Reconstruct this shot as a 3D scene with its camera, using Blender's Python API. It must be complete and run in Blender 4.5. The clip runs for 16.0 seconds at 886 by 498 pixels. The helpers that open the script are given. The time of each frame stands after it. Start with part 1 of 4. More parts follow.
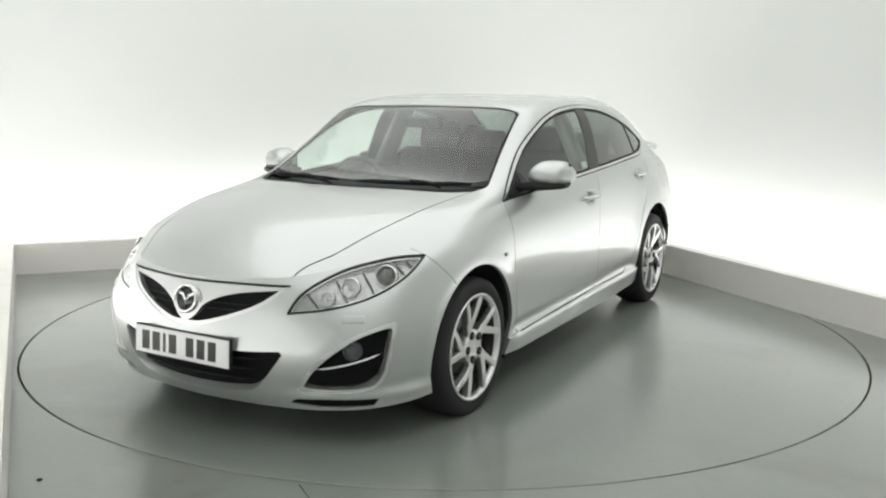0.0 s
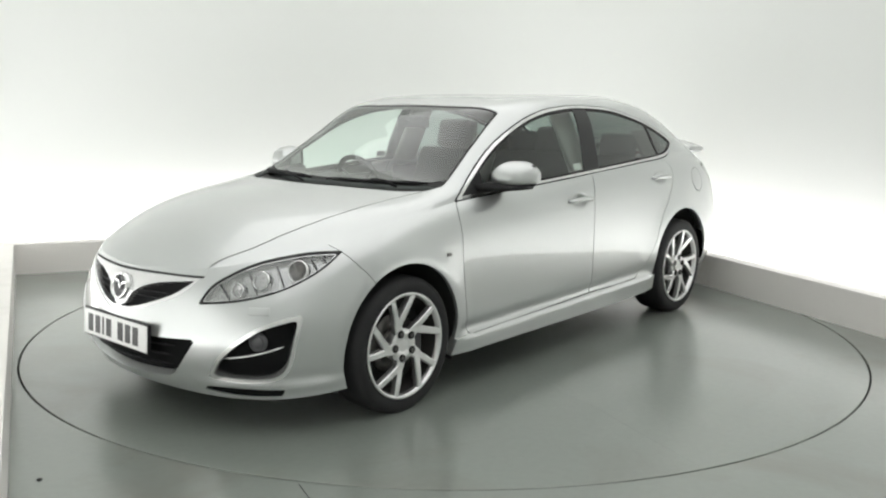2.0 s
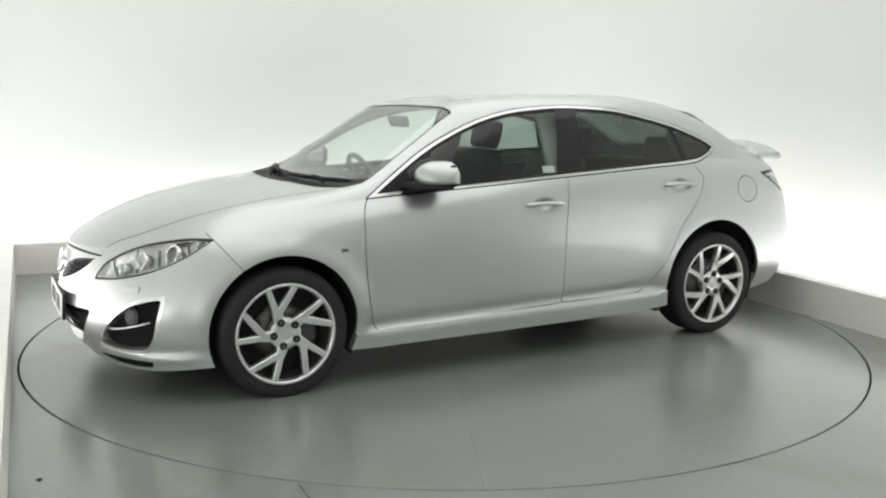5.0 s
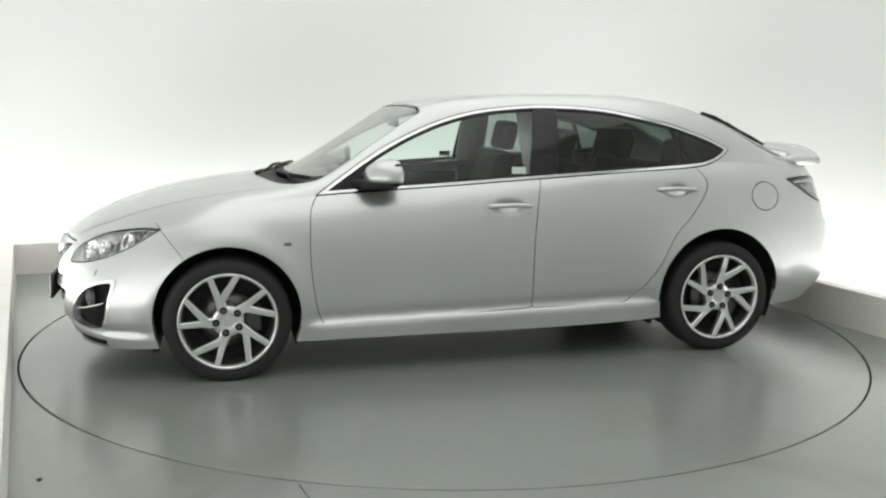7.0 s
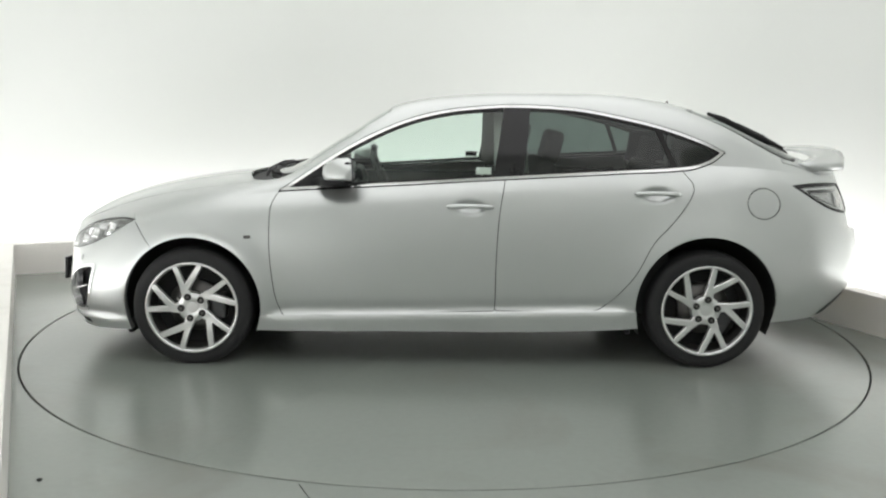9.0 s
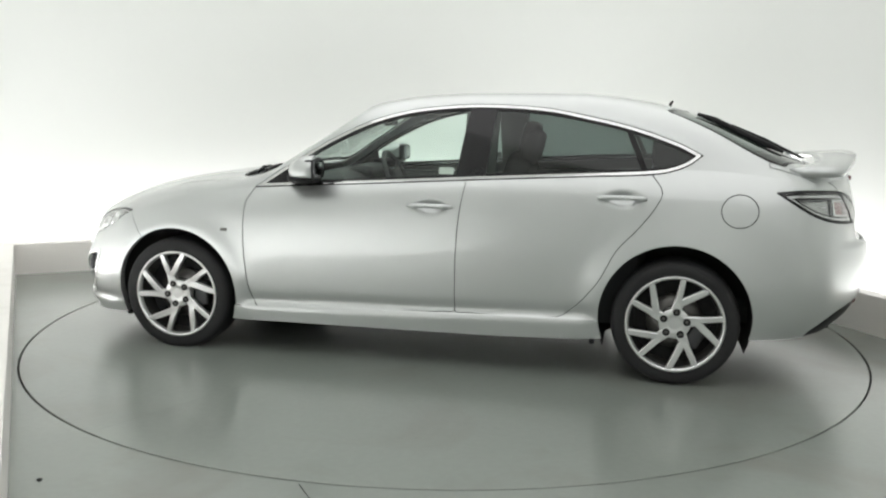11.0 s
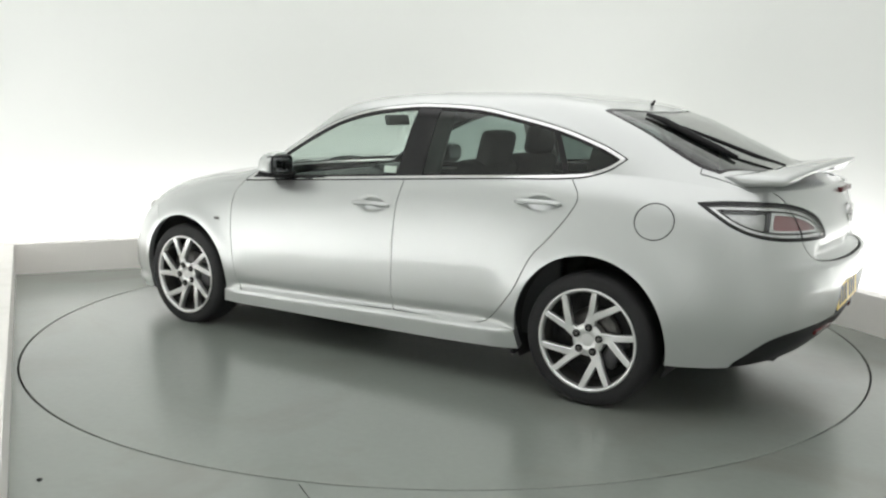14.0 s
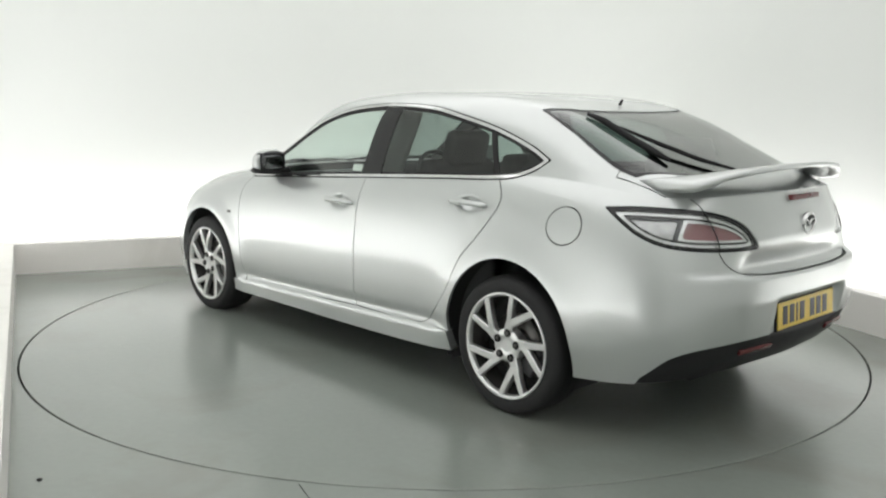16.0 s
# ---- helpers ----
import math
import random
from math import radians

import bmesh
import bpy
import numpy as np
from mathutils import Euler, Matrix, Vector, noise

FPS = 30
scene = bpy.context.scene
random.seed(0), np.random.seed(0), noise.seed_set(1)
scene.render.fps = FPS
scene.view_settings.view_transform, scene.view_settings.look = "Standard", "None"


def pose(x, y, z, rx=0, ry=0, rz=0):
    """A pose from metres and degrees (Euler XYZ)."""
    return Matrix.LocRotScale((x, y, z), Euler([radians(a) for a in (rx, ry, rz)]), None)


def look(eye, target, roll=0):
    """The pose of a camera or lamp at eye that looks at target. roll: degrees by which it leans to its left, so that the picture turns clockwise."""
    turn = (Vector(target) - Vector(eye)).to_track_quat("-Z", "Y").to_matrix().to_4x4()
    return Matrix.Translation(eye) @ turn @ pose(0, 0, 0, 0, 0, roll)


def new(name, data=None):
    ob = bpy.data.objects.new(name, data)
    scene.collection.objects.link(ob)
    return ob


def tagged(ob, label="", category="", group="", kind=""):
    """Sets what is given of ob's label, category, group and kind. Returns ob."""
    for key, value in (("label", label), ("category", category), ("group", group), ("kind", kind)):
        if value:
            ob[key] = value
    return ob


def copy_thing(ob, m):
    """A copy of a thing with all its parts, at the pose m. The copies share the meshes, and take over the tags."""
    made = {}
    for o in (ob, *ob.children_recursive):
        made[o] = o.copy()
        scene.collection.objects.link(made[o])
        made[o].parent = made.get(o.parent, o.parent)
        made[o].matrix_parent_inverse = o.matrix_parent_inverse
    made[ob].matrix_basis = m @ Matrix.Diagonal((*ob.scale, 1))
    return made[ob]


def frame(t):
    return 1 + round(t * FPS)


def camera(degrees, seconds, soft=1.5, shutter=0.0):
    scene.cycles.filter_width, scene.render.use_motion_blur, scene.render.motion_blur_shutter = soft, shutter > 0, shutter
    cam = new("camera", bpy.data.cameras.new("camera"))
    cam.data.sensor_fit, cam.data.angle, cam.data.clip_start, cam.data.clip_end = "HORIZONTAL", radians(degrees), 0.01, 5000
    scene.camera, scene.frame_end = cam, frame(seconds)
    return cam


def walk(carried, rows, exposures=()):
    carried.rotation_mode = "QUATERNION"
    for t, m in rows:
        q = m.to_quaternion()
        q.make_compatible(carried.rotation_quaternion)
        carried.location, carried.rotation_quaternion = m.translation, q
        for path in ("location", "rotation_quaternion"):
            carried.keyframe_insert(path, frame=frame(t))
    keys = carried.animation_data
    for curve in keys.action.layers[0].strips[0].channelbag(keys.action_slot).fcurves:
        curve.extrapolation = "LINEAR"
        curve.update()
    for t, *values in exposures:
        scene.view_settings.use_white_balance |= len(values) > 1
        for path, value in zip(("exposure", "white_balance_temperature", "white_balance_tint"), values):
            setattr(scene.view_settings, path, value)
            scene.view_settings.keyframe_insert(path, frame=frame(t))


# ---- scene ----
# ---- camera ----
CAM_EYE = (0.0, -5.515, 1.398)
cam = camera(53.213, 16.0, soft=2.2)
CAM_POSE = Matrix.Translation(CAM_EYE) @ Euler((radians(90 - 9.405), 0, radians(0.165))).to_matrix().to_4x4() @ pose(0, 0, 0, 0, 0, 0.748)
walk(cam, [(0.0, CAM_POSE), (16.0, CAM_POSE)], exposures=[(0.0, 0.0), (16.0, 0.0)])

# ---- light ----
world = bpy.data.worlds.new("studio_world")
scene.world = world
world.use_nodes = True
world.node_tree.nodes["Background"].inputs[0].default_value = (0.9, 0.95, 0.92, 1)
world.node_tree.nodes["Background"].inputs[1].default_value = 0.05

# the room is a rectangle turned a little against the view: corner points of the low kerb wall
ROOM_A = Vector((-3.42, 1.385, 0))
ROOM_B = Vector((0.9205, 0.3907, 0))     # along the back kerb
ROOM_N = Vector((0.3907, -0.9205, 0))    # from the back kerb towards the viewer
ROOM_W, ROOM_D = 5.015, 9.0
COVE, ROOM_H = 0.55, 4.2


def room(u, v, z=0.0):
    """A point u metres along the back kerb, v metres towards the viewer."""
    p = ROOM_A + ROOM_B * u + ROOM_N * v
    return Vector((p.x, p.y, z))


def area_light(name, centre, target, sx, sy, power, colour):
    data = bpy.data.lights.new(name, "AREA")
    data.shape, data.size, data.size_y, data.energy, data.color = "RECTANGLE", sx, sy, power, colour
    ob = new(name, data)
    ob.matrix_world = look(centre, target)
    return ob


def strip_light(name, u0, v0, u1, v1, power):
    """A row of tubes on the floor of the cove, shining up."""
    a, b = room(u0, v0, 0.06), room(u1, v1, 0.06)
    data = bpy.data.lights.new(name, "AREA")
    data.shape, data.size, data.size_y, data.energy, data.color = "RECTANGLE", (b - a).length, 0.34, power, (1.0, 0.978, 0.998)
    ob = new(name, data)
    ang = math.atan2((b - a).y, (b - a).x)
    ob.matrix_world = Matrix.Translation((a + b) / 2) @ pose(0, 0, 0, 180, 0, math.degrees(ang))
    return ob


strip_light("cove_light_back", 0.0, -0.3, ROOM_W, -0.3, 37)
strip_light("cove_light_left", -0.3, 0.0, -0.3, 6.5, 80)
strip_light("cove_light_right", ROOM_W + 0.3, 0.0, ROOM_W + 0.3, 6.5, 51)
# unseen fill lamp added under the whole ceiling for even light
area_light("ceiling_fill_light", room(2.5, 4.2, ROOM_H - 0.12), room(2.5, 4.2001, 0), 6.0, 9.2, 128, (1.0, 0.978, 0.998))


# ---- materials ----
def mat(name, colour, rough=0.5, metal=0.0, vary=0.06, scale=6.0, fine=120.0, bump=0.0, coat=0.0, spec=0.5):
    m = bpy.data.materials.new(name)
    m.use_nodes = True
    nt = m.node_tree
    b = nt.nodes["Principled BSDF"]
    b.inputs["Roughness"].default_value, b.inputs["Metallic"].default_value = rough, metal
    b.inputs["Coat Weight"].default_value, b.inputs["Specular IOR Level"].default_value = coat, spec
    b.inputs["Coat Roughness"].default_value = 0.04
    tc = nt.nodes.new("ShaderNodeTexCoord")
    big, small = nt.nodes.new("ShaderNodeTexNoise"), nt.nodes.new("ShaderNodeTexNoise")
    big.inputs["Scale"].default_value, small.inputs["Scale"].default_value = scale, fine
    big.inputs["Detail"].default_value = 5
    nt.links.new(tc.outputs["Object"], big.inputs["Vector"])
    nt.links.new(tc.outputs["Object"], small.inputs["Vector"])
    mix = nt.nodes.new("ShaderNodeMix")
    mix.data_type = "RGBA"
    mix.inputs[6].default_value = (*[max(0, c * (1 - vary)) for c in colour], 1)
    mix.inputs[7].default_value = (*[min(1, c * (1 + vary)) for c in colour], 1)
    add = nt.nodes.new("ShaderNodeMath")
    add.operation = "MULTIPLY_ADD"
    nt.links.new(small.outputs["Fac"], add.inputs[0])
    add.inputs[1].default_value = 0.4
    sub = nt.nodes.new("ShaderNodeMath")
    sub.operation = "MULTIPLY"
    sub.inputs[1].default_value = 0.6
    nt.links.new(big.outputs["Fac"], sub.inputs[0])
    nt.links.new(sub.outputs[0], add.inputs[2])
    nt.links.new(add.outputs[0], mix.inputs[0])
    nt.links.new(mix.outputs[2], b.inputs["Base Color"])
    rr = nt.nodes.new("ShaderNodeMapRange")
    rr.inputs["To Min"].default_value, rr.inputs["To Max"].default_value = rough * 0.85, min(1, rough * 1.15)
    nt.links.new(big.outputs["Fac"], rr.inputs[0])
    nt.links.new(rr.outputs[0], b.inputs["Roughness"])
    if bump:
        bp = nt.nodes.new("ShaderNodeBump")
        bp.inputs["Strength"].default_value, bp.inputs["Distance"].default_value = bump, 0.002
        nt.links.new(small.outputs["Fac"], bp.inputs["Height"])
        nt.links.new(bp.outputs[0], b.inputs["Normal"])
    return m


PAINT = mat("silver_paint", (0.582, 0.600, 0.595), rough=0.35, metal=0.74, vary=0.012, scale=2, fine=30, coat=1.0)
PAINT.node_tree.nodes["Principled BSDF"].inputs["Coat IOR"].default_value = 1.6
PAINT.node_tree.nodes["Principled BSDF"].inputs["Coat Roughness"].default_value = 0.025
FLOOR = mat("grey_painted_floor", (0.236, 0.262, 0.235), rough=0.235, vary=0.12, scale=0.9, fine=30, spec=0.8)
FLOOR.node_tree.nodes["Principled BSDF"].inputs["IOR"].default_value = 1.68
WALL = mat("white_wall", (0.80, 0.82, 0.79), rough=0.75, vary=0.015, scale=0.6, fine=60)
KERB = mat("white_kerb_paint", (0.85, 0.825, 0.79), rough=0.5, vary=0.03, scale=1.5, fine=50)
TYRE = mat("tyre_rubber", (0.019, 0.019, 0.020), rough=0.7, vary=0.25, scale=8, fine=90, bump=0.15, spec=0.4)
ALLOY = mat("machined_alloy", (0.78, 0.78, 0.78), rough=0.30, metal=0.88, vary=0.04, scale=8, fine=200)
BLACK = mat("black_plastic", (0.02, 0.02, 0.021), rough=0.5, vary=0.15, scale=10, fine=150, spec=0.2)
# black plastic made darker, with the shade of deep openings in its colour
RECESS_SHADE = mat("shaded_black_plastic", (0.006, 0.006, 0.0065), rough=0.7, vary=0.2, scale=14, fine=160, spec=0.15)
SEAM = mat("floor_joint", (0.03, 0.032, 0.03), rough=0.7, spec=0.1)


def stained(m, colour, scale, amount):
    """Uneven stains with soft edges mixed into a material's colour."""
    nt = m.node_tree
    b = nt.nodes["Principled BSDF"]
    old = b.inputs["Base Color"].links[0].from_socket
    tc, nz, rp, mx = (nt.nodes.new(k) for k in ("ShaderNodeTexCoord", "ShaderNodeTexNoise", "ShaderNodeMapRange", "ShaderNodeMix"))
    nz.inputs["Scale"].default_value, nz.inputs["Detail"].default_value, nz.inputs["Distortion"].default_value = scale, 8, 0.8
    rp.inputs["From Min"].default_value, rp.inputs["From Max"].default_value, rp.inputs["To Max"].default_value = 0.52, 0.72, amount
    mx.data_type = "RGBA"
    mx.inputs[7].default_value = (*colour, 1)
    nt.links.new(tc.outputs["Object"], nz.inputs["Vector"])
    nt.links.new(nz.outputs["Fac"], rp.inputs[0])
    nt.links.new(rp.outputs[0], mx.inputs[0])
    nt.links.new(old, mx.inputs[6])
    nt.links.new(mx.outputs[2], b.inputs["Base Color"])


stained(FLOOR, (0.185, 0.178, 0.15), 1.1, 0.5)
stained(KERB, (0.62, 0.60, 0.55), 1.6, 0.4)


# ---- mesh helpers ----
def part(name, bm, material, parent=None, label="", smooth=True):
    me = bpy.data.meshes.new(name)
    bm.normal_update()
    bm.to_mesh(me)
    bm.free()
    for p in me.polygons:
        p.use_smooth = smooth
    me.materials.append(material)
    ob = new(name, me)
    if parent:
        ob.parent = parent
    if label:
        ob["label"] = label
    return ob


def box(bm, x0, x1, y0, y1, z0, z1, bevel=0.0, m=None):
    r = bmesh.ops.create_cube(bm, size=1)
    bmesh.ops.transform(bm, matrix=Matrix.Translation(((x0 + x1) / 2, (y0 + y1) / 2, (z0 + z1) / 2)) @ Matrix.Diagonal((x1 - x0, y1 - y0, z1 - z0, 1)), verts=r["verts"])
    vs = r["verts"]
    if bevel:
        es = list({e for v in vs for e in v.link_edges})
        g = bmesh.ops.bevel(bm, geom=es, offset=bevel, segments=2, affect="EDGES", profile=0.6)
        vs = g["verts"]
    if m is not None:
        bmesh.ops.transform(bm, matrix=m, verts=vs)
    return vs


def ring(bm, rows, n=64, axis="y", close=True):
    """Turned body: rows of (radius, offset along the axis)."""
    loops = []
    for r, o in rows:
        lp = []
        for i in range(n):
            a = 2 * math.pi * i / n
            if axis == "y":
                lp.append(bm.verts.new((r * math.cos(a), o, r * math.sin(a))))
            else:
                lp.append(bm.verts.new((r * math.cos(a), r * math.sin(a), o)))
        loops.append(lp)
    for a, b in zip(loops, loops[1:]):
        for i in range(n):
            bm.faces.new((a[i], a[(i + 1) % n], b[(i + 1) % n], b[i]))
    return loops


# ---- the studio ----
def build_room():
    R = 2.469
    bm = bmesh.new()
    n = 128
    inner = [bm.verts.new((math.cos(2 * math.pi * i / n) * (R + 0.005), math.sin(2 * math.pi * i / n) * (R + 0.005), 0)) for i in range(n)]
    outer = [bm.verts.new((math.cos(2 * math.pi * i / n) * 14, math.sin(2 * math.pi * i / n) * 14, 0)) for i in range(n)]
    low = [bm.verts.new((v.co.x, v.co.y, -0.03)) for v in inner]
    for i in range(n):
        j = (i + 1) % n
        bm.faces.new((inner[i], outer[i], outer[j], inner[j]))
        bm.faces.new((inner[i], inner[j], low[j], low[i]))
    tagged(part("floor", bm, FLOOR, smooth=False), "smooth grey painted studio floor round the turntable", "floor", kind="structure")
    bm = bmesh.new()
    ring(bm, [(R - 0.02, -0.03), (R + 0.02, -0.03)], n, "z")
    tagged(part("turntable_gap", bm, SEAM, smooth=False), "dark narrow joint round the turntable edge", "floor joint", kind="structure")
    # a short open joint in the floor beside the turntable
    bm = bmesh.new()
    box(bm, -0.0012, 0.0012, -0.16, -0.008, -0.002, 0.002)
    ob = tagged(part("floor_joint", bm, SEAM, smooth=False), "short dark joint in the grey floor", "floor joint", kind="structure")
    ob.matrix_world = pose(-0.533, -2.430, 0, 0, 0, 25.5)
    # kerb: low wall on three sides with a rounded top
    for name, u0, v0, u1, v1 in (("kerb_back", 0, 0, ROOM_W, 0), ("kerb_left", 0, 0, 0, ROOM_D), ("kerb_right", ROOM_W, 0, ROOM_W, ROOM_D)):
        bm = bmesh.new()
        if v0 == v1:
            box(bm, -0.12, ROOM_W + 0.12, 0.0, 0.12, -0.02, 0.245, 0.006)
        elif u0 == 0:
            box(bm, -0.12, 0.0, -6.2, 0.0, -0.02, 0.243, 0.006, Matrix.Translation((0, -0.004, 0)) @ Matrix.Rotation(radians(2.4), 4, 'Z'))
        else:
            box(bm, ROOM_W, ROOM_W + 0.12, -ROOM_D, -0.003, -0.02, 0.246, 0.006)
        ob = tagged(part(name, bm, KERB, smooth=False), "low white kerb wall hiding the cove lights", "low wall", kind="structure")
        ob.matrix_world = Matrix.Translation(ROOM_A) @ Matrix.Rotation(math.atan2(ROOM_B.y, ROOM_B.x), 4, "Z")
    # backdrop: one curved white sheet behind the cove, with rounded corners
    def outline(g, r):
        path = [(-g, ROOM_D), (-g, ROOM_D * 0.5)]
        for cx, cy, a0 in ((-g + r, -g + r, 180), (ROOM_W + g - r, -g + r, 270)):
            path += [(cx + r * math.cos(radians(a0 + 3.75 * k)), cy + r * math.sin(radians(a0 + 3.75 * k))) for k in range(25)]
        return path + [(ROOM_W + g, ROOM_D * 0.5), (ROOM_W + g, ROOM_D)]
    bm = bmesh.new()
    heights = [-0.02, 0.25, 0.6, 1.0, 1.6, 2.4, 3.2, ROOM_H]
    for g, r in ((COVE, 1.5), (COVE + 0.08, 1.58)):
        cols = [[bm.verts.new(room(u, v, z)) for z in heights] for u, v in outline(g, r)]
        for p, q in zip(cols, cols[1:]):
            for i in range(len(heights) - 1):
                f = (p[i], p[i + 1], q[i + 1], q[i])
                bm.faces.new(f if g == COVE else f[::-1])
    tagged(part("wall_backdrop", bm, WALL), "seamless white studio backdrop wall lit from below", "wall", kind="structure")
    # unseen wall added behind the viewer to close the room and bounce light
    bm = bmesh.new()
    box(bm, -1.2, ROOM_W + 1.2, -ROOM_D - 0.2, -ROOM_D, -0.02, ROOM_H)
    ob = tagged(part("added_front_wall", bm, WALL, smooth=False), "unseen white wall added to close the studio", "wall", kind="structure")
    ob.matrix_world = Matrix.Translation(ROOM_A) @ Matrix.Rotation(math.atan2(ROOM_B.y, ROOM_B.x), 4, "Z")
    # unseen ceiling, added to close the room from above
    bm = bmesh.new()
    box(bm, -1.2, ROOM_W + 1.2, -ROOM_D - 0.2, 1.2, ROOM_H, ROOM_H + 0.1)
    ob = tagged(part("ceiling", bm, WALL, smooth=False), "unseen white ceiling added over the studio", "ceiling", kind="structure")
    ob.matrix_world = Matrix.Translation(ROOM_A) @ Matrix.Rotation(math.atan2(ROOM_B.y, ROOM_B.x), 4, "Z")
    # turntable: two half plates that meet in a fine joint across the middle
    table = tagged(new("turntable"), "large round grey turntable set flush in the floor", "turntable")
    for half in (0, 180):
        bm = bmesh.new()
        arcs = []
        for r, z in ((R - 0.006, -0.025), (R - 0.006, -0.002), (R - 0.008, 0.0)):
            arcs.append([bm.verts.new((r * math.cos(radians(1.8 * k)), max(0.0003, r * math.sin(radians(1.8 * k))), z)) for k in range(101)])
        for p, q in zip(arcs, arcs[1:]):
            for k in range(101):
                bm.faces.new((p[k], p[(k + 1) % 101], q[(k + 1) % 101], q[k]))
        bm.faces.new(arcs[-1])
        bmesh.ops.transform(bm, matrix=Matrix.Rotation(radians(65 + half), 4, "Z"), verts=bm.verts[:])
        part("turntable_plate", bm, FLOOR, table, "half-round grey floor plate", smooth=False)
    bm = bmesh.new()
    ring(bm, [(0.05, -0.026), (R - 0.01, -0.026)], 64, "z")
    part("turntable_base", bm, SEAM, table, smooth=False)
    return table


turntable = build_room()
# ---- the car's body surface ----
def spline(knots, values, x):
    """Natural cubic spline through the values (n x k) at the knots."""
    t, y, x = np.asarray(knots, float), np.asarray(values, float), np.atleast_1d(np.asarray(x, float))
    flat = y.ndim == 1
    y = y.reshape(len(t), -1)
    n, h = len(t), np.diff(t)
    A, B = np.eye(n), np.zeros_like(y)
    for i in range(1, n - 1):
        A[i, i - 1:i + 2] = h[i - 1], 2 * (h[i - 1] + h[i]), h[i]
        B[i] = 6 * ((y[i + 1] - y[i]) / h[i] - (y[i] - y[i - 1]) / h[i - 1])
    m = np.linalg.solve(A, B)
    k = np.clip(np.searchsorted(t, x) - 1, 0, n - 2)
    a, b, hh = (t[k + 1] - x)[:, None], (x - t[k])[:, None], h[k][:, None]
    out = m[k] * a ** 3 / (6 * hh) + m[k + 1] * b ** 3 / (6 * hh) + (y[k] / hh - m[k] * hh / 6) * a + (y[k + 1] / hh - m[k + 1] * hh / 6) * b
    return out[:, 0] if flat else out


def hermite(xs, ys, x):
    """Monotone smooth curve through a few points, xs rising."""
    xs, ys, x = np.asarray(xs, float), np.asarray(ys, float), np.asarray(x, float)
    d, h = np.diff(ys) / np.diff(xs), np.diff(xs)
    m = np.zeros(len(xs))
    m[0], m[-1] = d[0], d[-1]
    for i in range(1, len(xs) - 1):
        if d[i - 1] * d[i] > 0:
            w1, w2 = 2 * h[i] + h[i - 1], h[i] + 2 * h[i - 1]
            m[i] = (w1 + w2) / (w1 / d[i - 1] + w2 / d[i])
    x = np.clip(x, xs[0], xs[-1])
    k = np.clip(np.searchsorted(xs, x) - 1, 0, len(xs) - 2)
    t = (x - xs[k]) / h[k]
    return (2 * t**3 - 3 * t**2 + 1) * ys[k] + (t**3 - 2 * t**2 + t) * h[k] * m[k] + (3 * t**2 - 2 * t**3) * ys[k + 1] + (t**3 - t**2) * h[k] * m[k + 1]


# level lines of the body from nose to tail: (x, y, z), lowest first
LV_BOTTOM = [(2.17, 0, 0.16), (2.15, 0.25, 0.16), (2.09, 0.50, 0.16), (1.965, 0.715, 0.165), (1.73, 0.85, 0.18), (1.36, 0.86, 0.185), (0.95, 0.86, 0.19), (0.0, 0.86, 0.195),
             (-0.95, 0.86, 0.215), (-1.36, 0.86, 0.24), (-1.75, 0.84, 0.25), (-2.07, 0.72, 0.275), (-2.20, 0.48, 0.30), (-2.24, 0.22, 0.31), (-2.25, 0, 0.31)]
LV_LOW = [(2.255, 0, 0.27), (2.225, 0.25, 0.27), (2.14, 0.50, 0.27), (2.005, 0.725, 0.275), (1.74, 0.855, 0.285), (1.36, 0.885, 0.30), (0.95, 0.875, 0.295), (0.0, 0.875, 0.305),
          (-0.95, 0.875, 0.325), (-1.36, 0.885, 0.34), (-1.78, 0.865, 0.36), (-2.14, 0.75, 0.38), (-2.275, 0.50, 0.39), (-2.315, 0.22, 0.40), (-2.322, 0, 0.40)]
LV_MID = [(2.268, 0, 0.46), (2.236, 0.25, 0.46), (2.14, 0.50, 0.47), (2.01, 0.725, 0.48), (1.74, 0.86, 0.49), (1.36, 0.90, 0.50), (0.95, 0.885, 0.50), (0.0, 0.885, 0.52),
          (-0.95, 0.885, 0.54), (-1.36, 0.90, 0.55), (-1.78, 0.88, 0.57), (-2.14, 0.775, 0.59), (-2.285, 0.52, 0.62), (-2.325, 0.22, 0.63), (-2.332, 0, 0.63)]
LV_HIGH = [(2.243, 0, 0.58), (2.207, 0.25, 0.58), (2.125, 0.47, 0.60), (1.96, 0.68, 0.63), (1.72, 0.835, 0.68), (1.36, 0.885, 0.72), (0.95, 0.875, 0.75), (0.0, 0.875, 0.80),
           (-0.95, 0.87, 0.84), (-1.36, 0.87, 0.86), (-1.78, 0.845, 0.86), (-2.10, 0.74, 0.84), (-2.25, 0.50, 0.83), (-2.31, 0.22, 0.83), (-2.325, 0, 0.83)]
LV_TOP = [(2.205, 0, 0.68), (2.165, 0.24, 0.69), (2.08, 0.445, 0.705), (1.90, 0.62, 0.745), (1.66, 0.755, 0.80), (1.32, 0.805, 0.865), (0.92, 0.79, 0.92), (0.0, 0.815, 0.985),
          (-0.95, 0.80, 1.05), (-1.36, 0.765, 1.08), (-1.75, 0.735, 1.06), (-2.04, 0.645, 1.03), (-2.19, 0.45, 1.04), (-2.26, 0.22, 1.045), (-2.28, 0, 1.05)]
LEVELS = [LV_BOTTOM, LV_LOW, LV_MID, LV_HIGH, LV_TOP]
WHEEL_X, WHEEL_R, ARCH_R = 1.3625, 0.322, 0.385

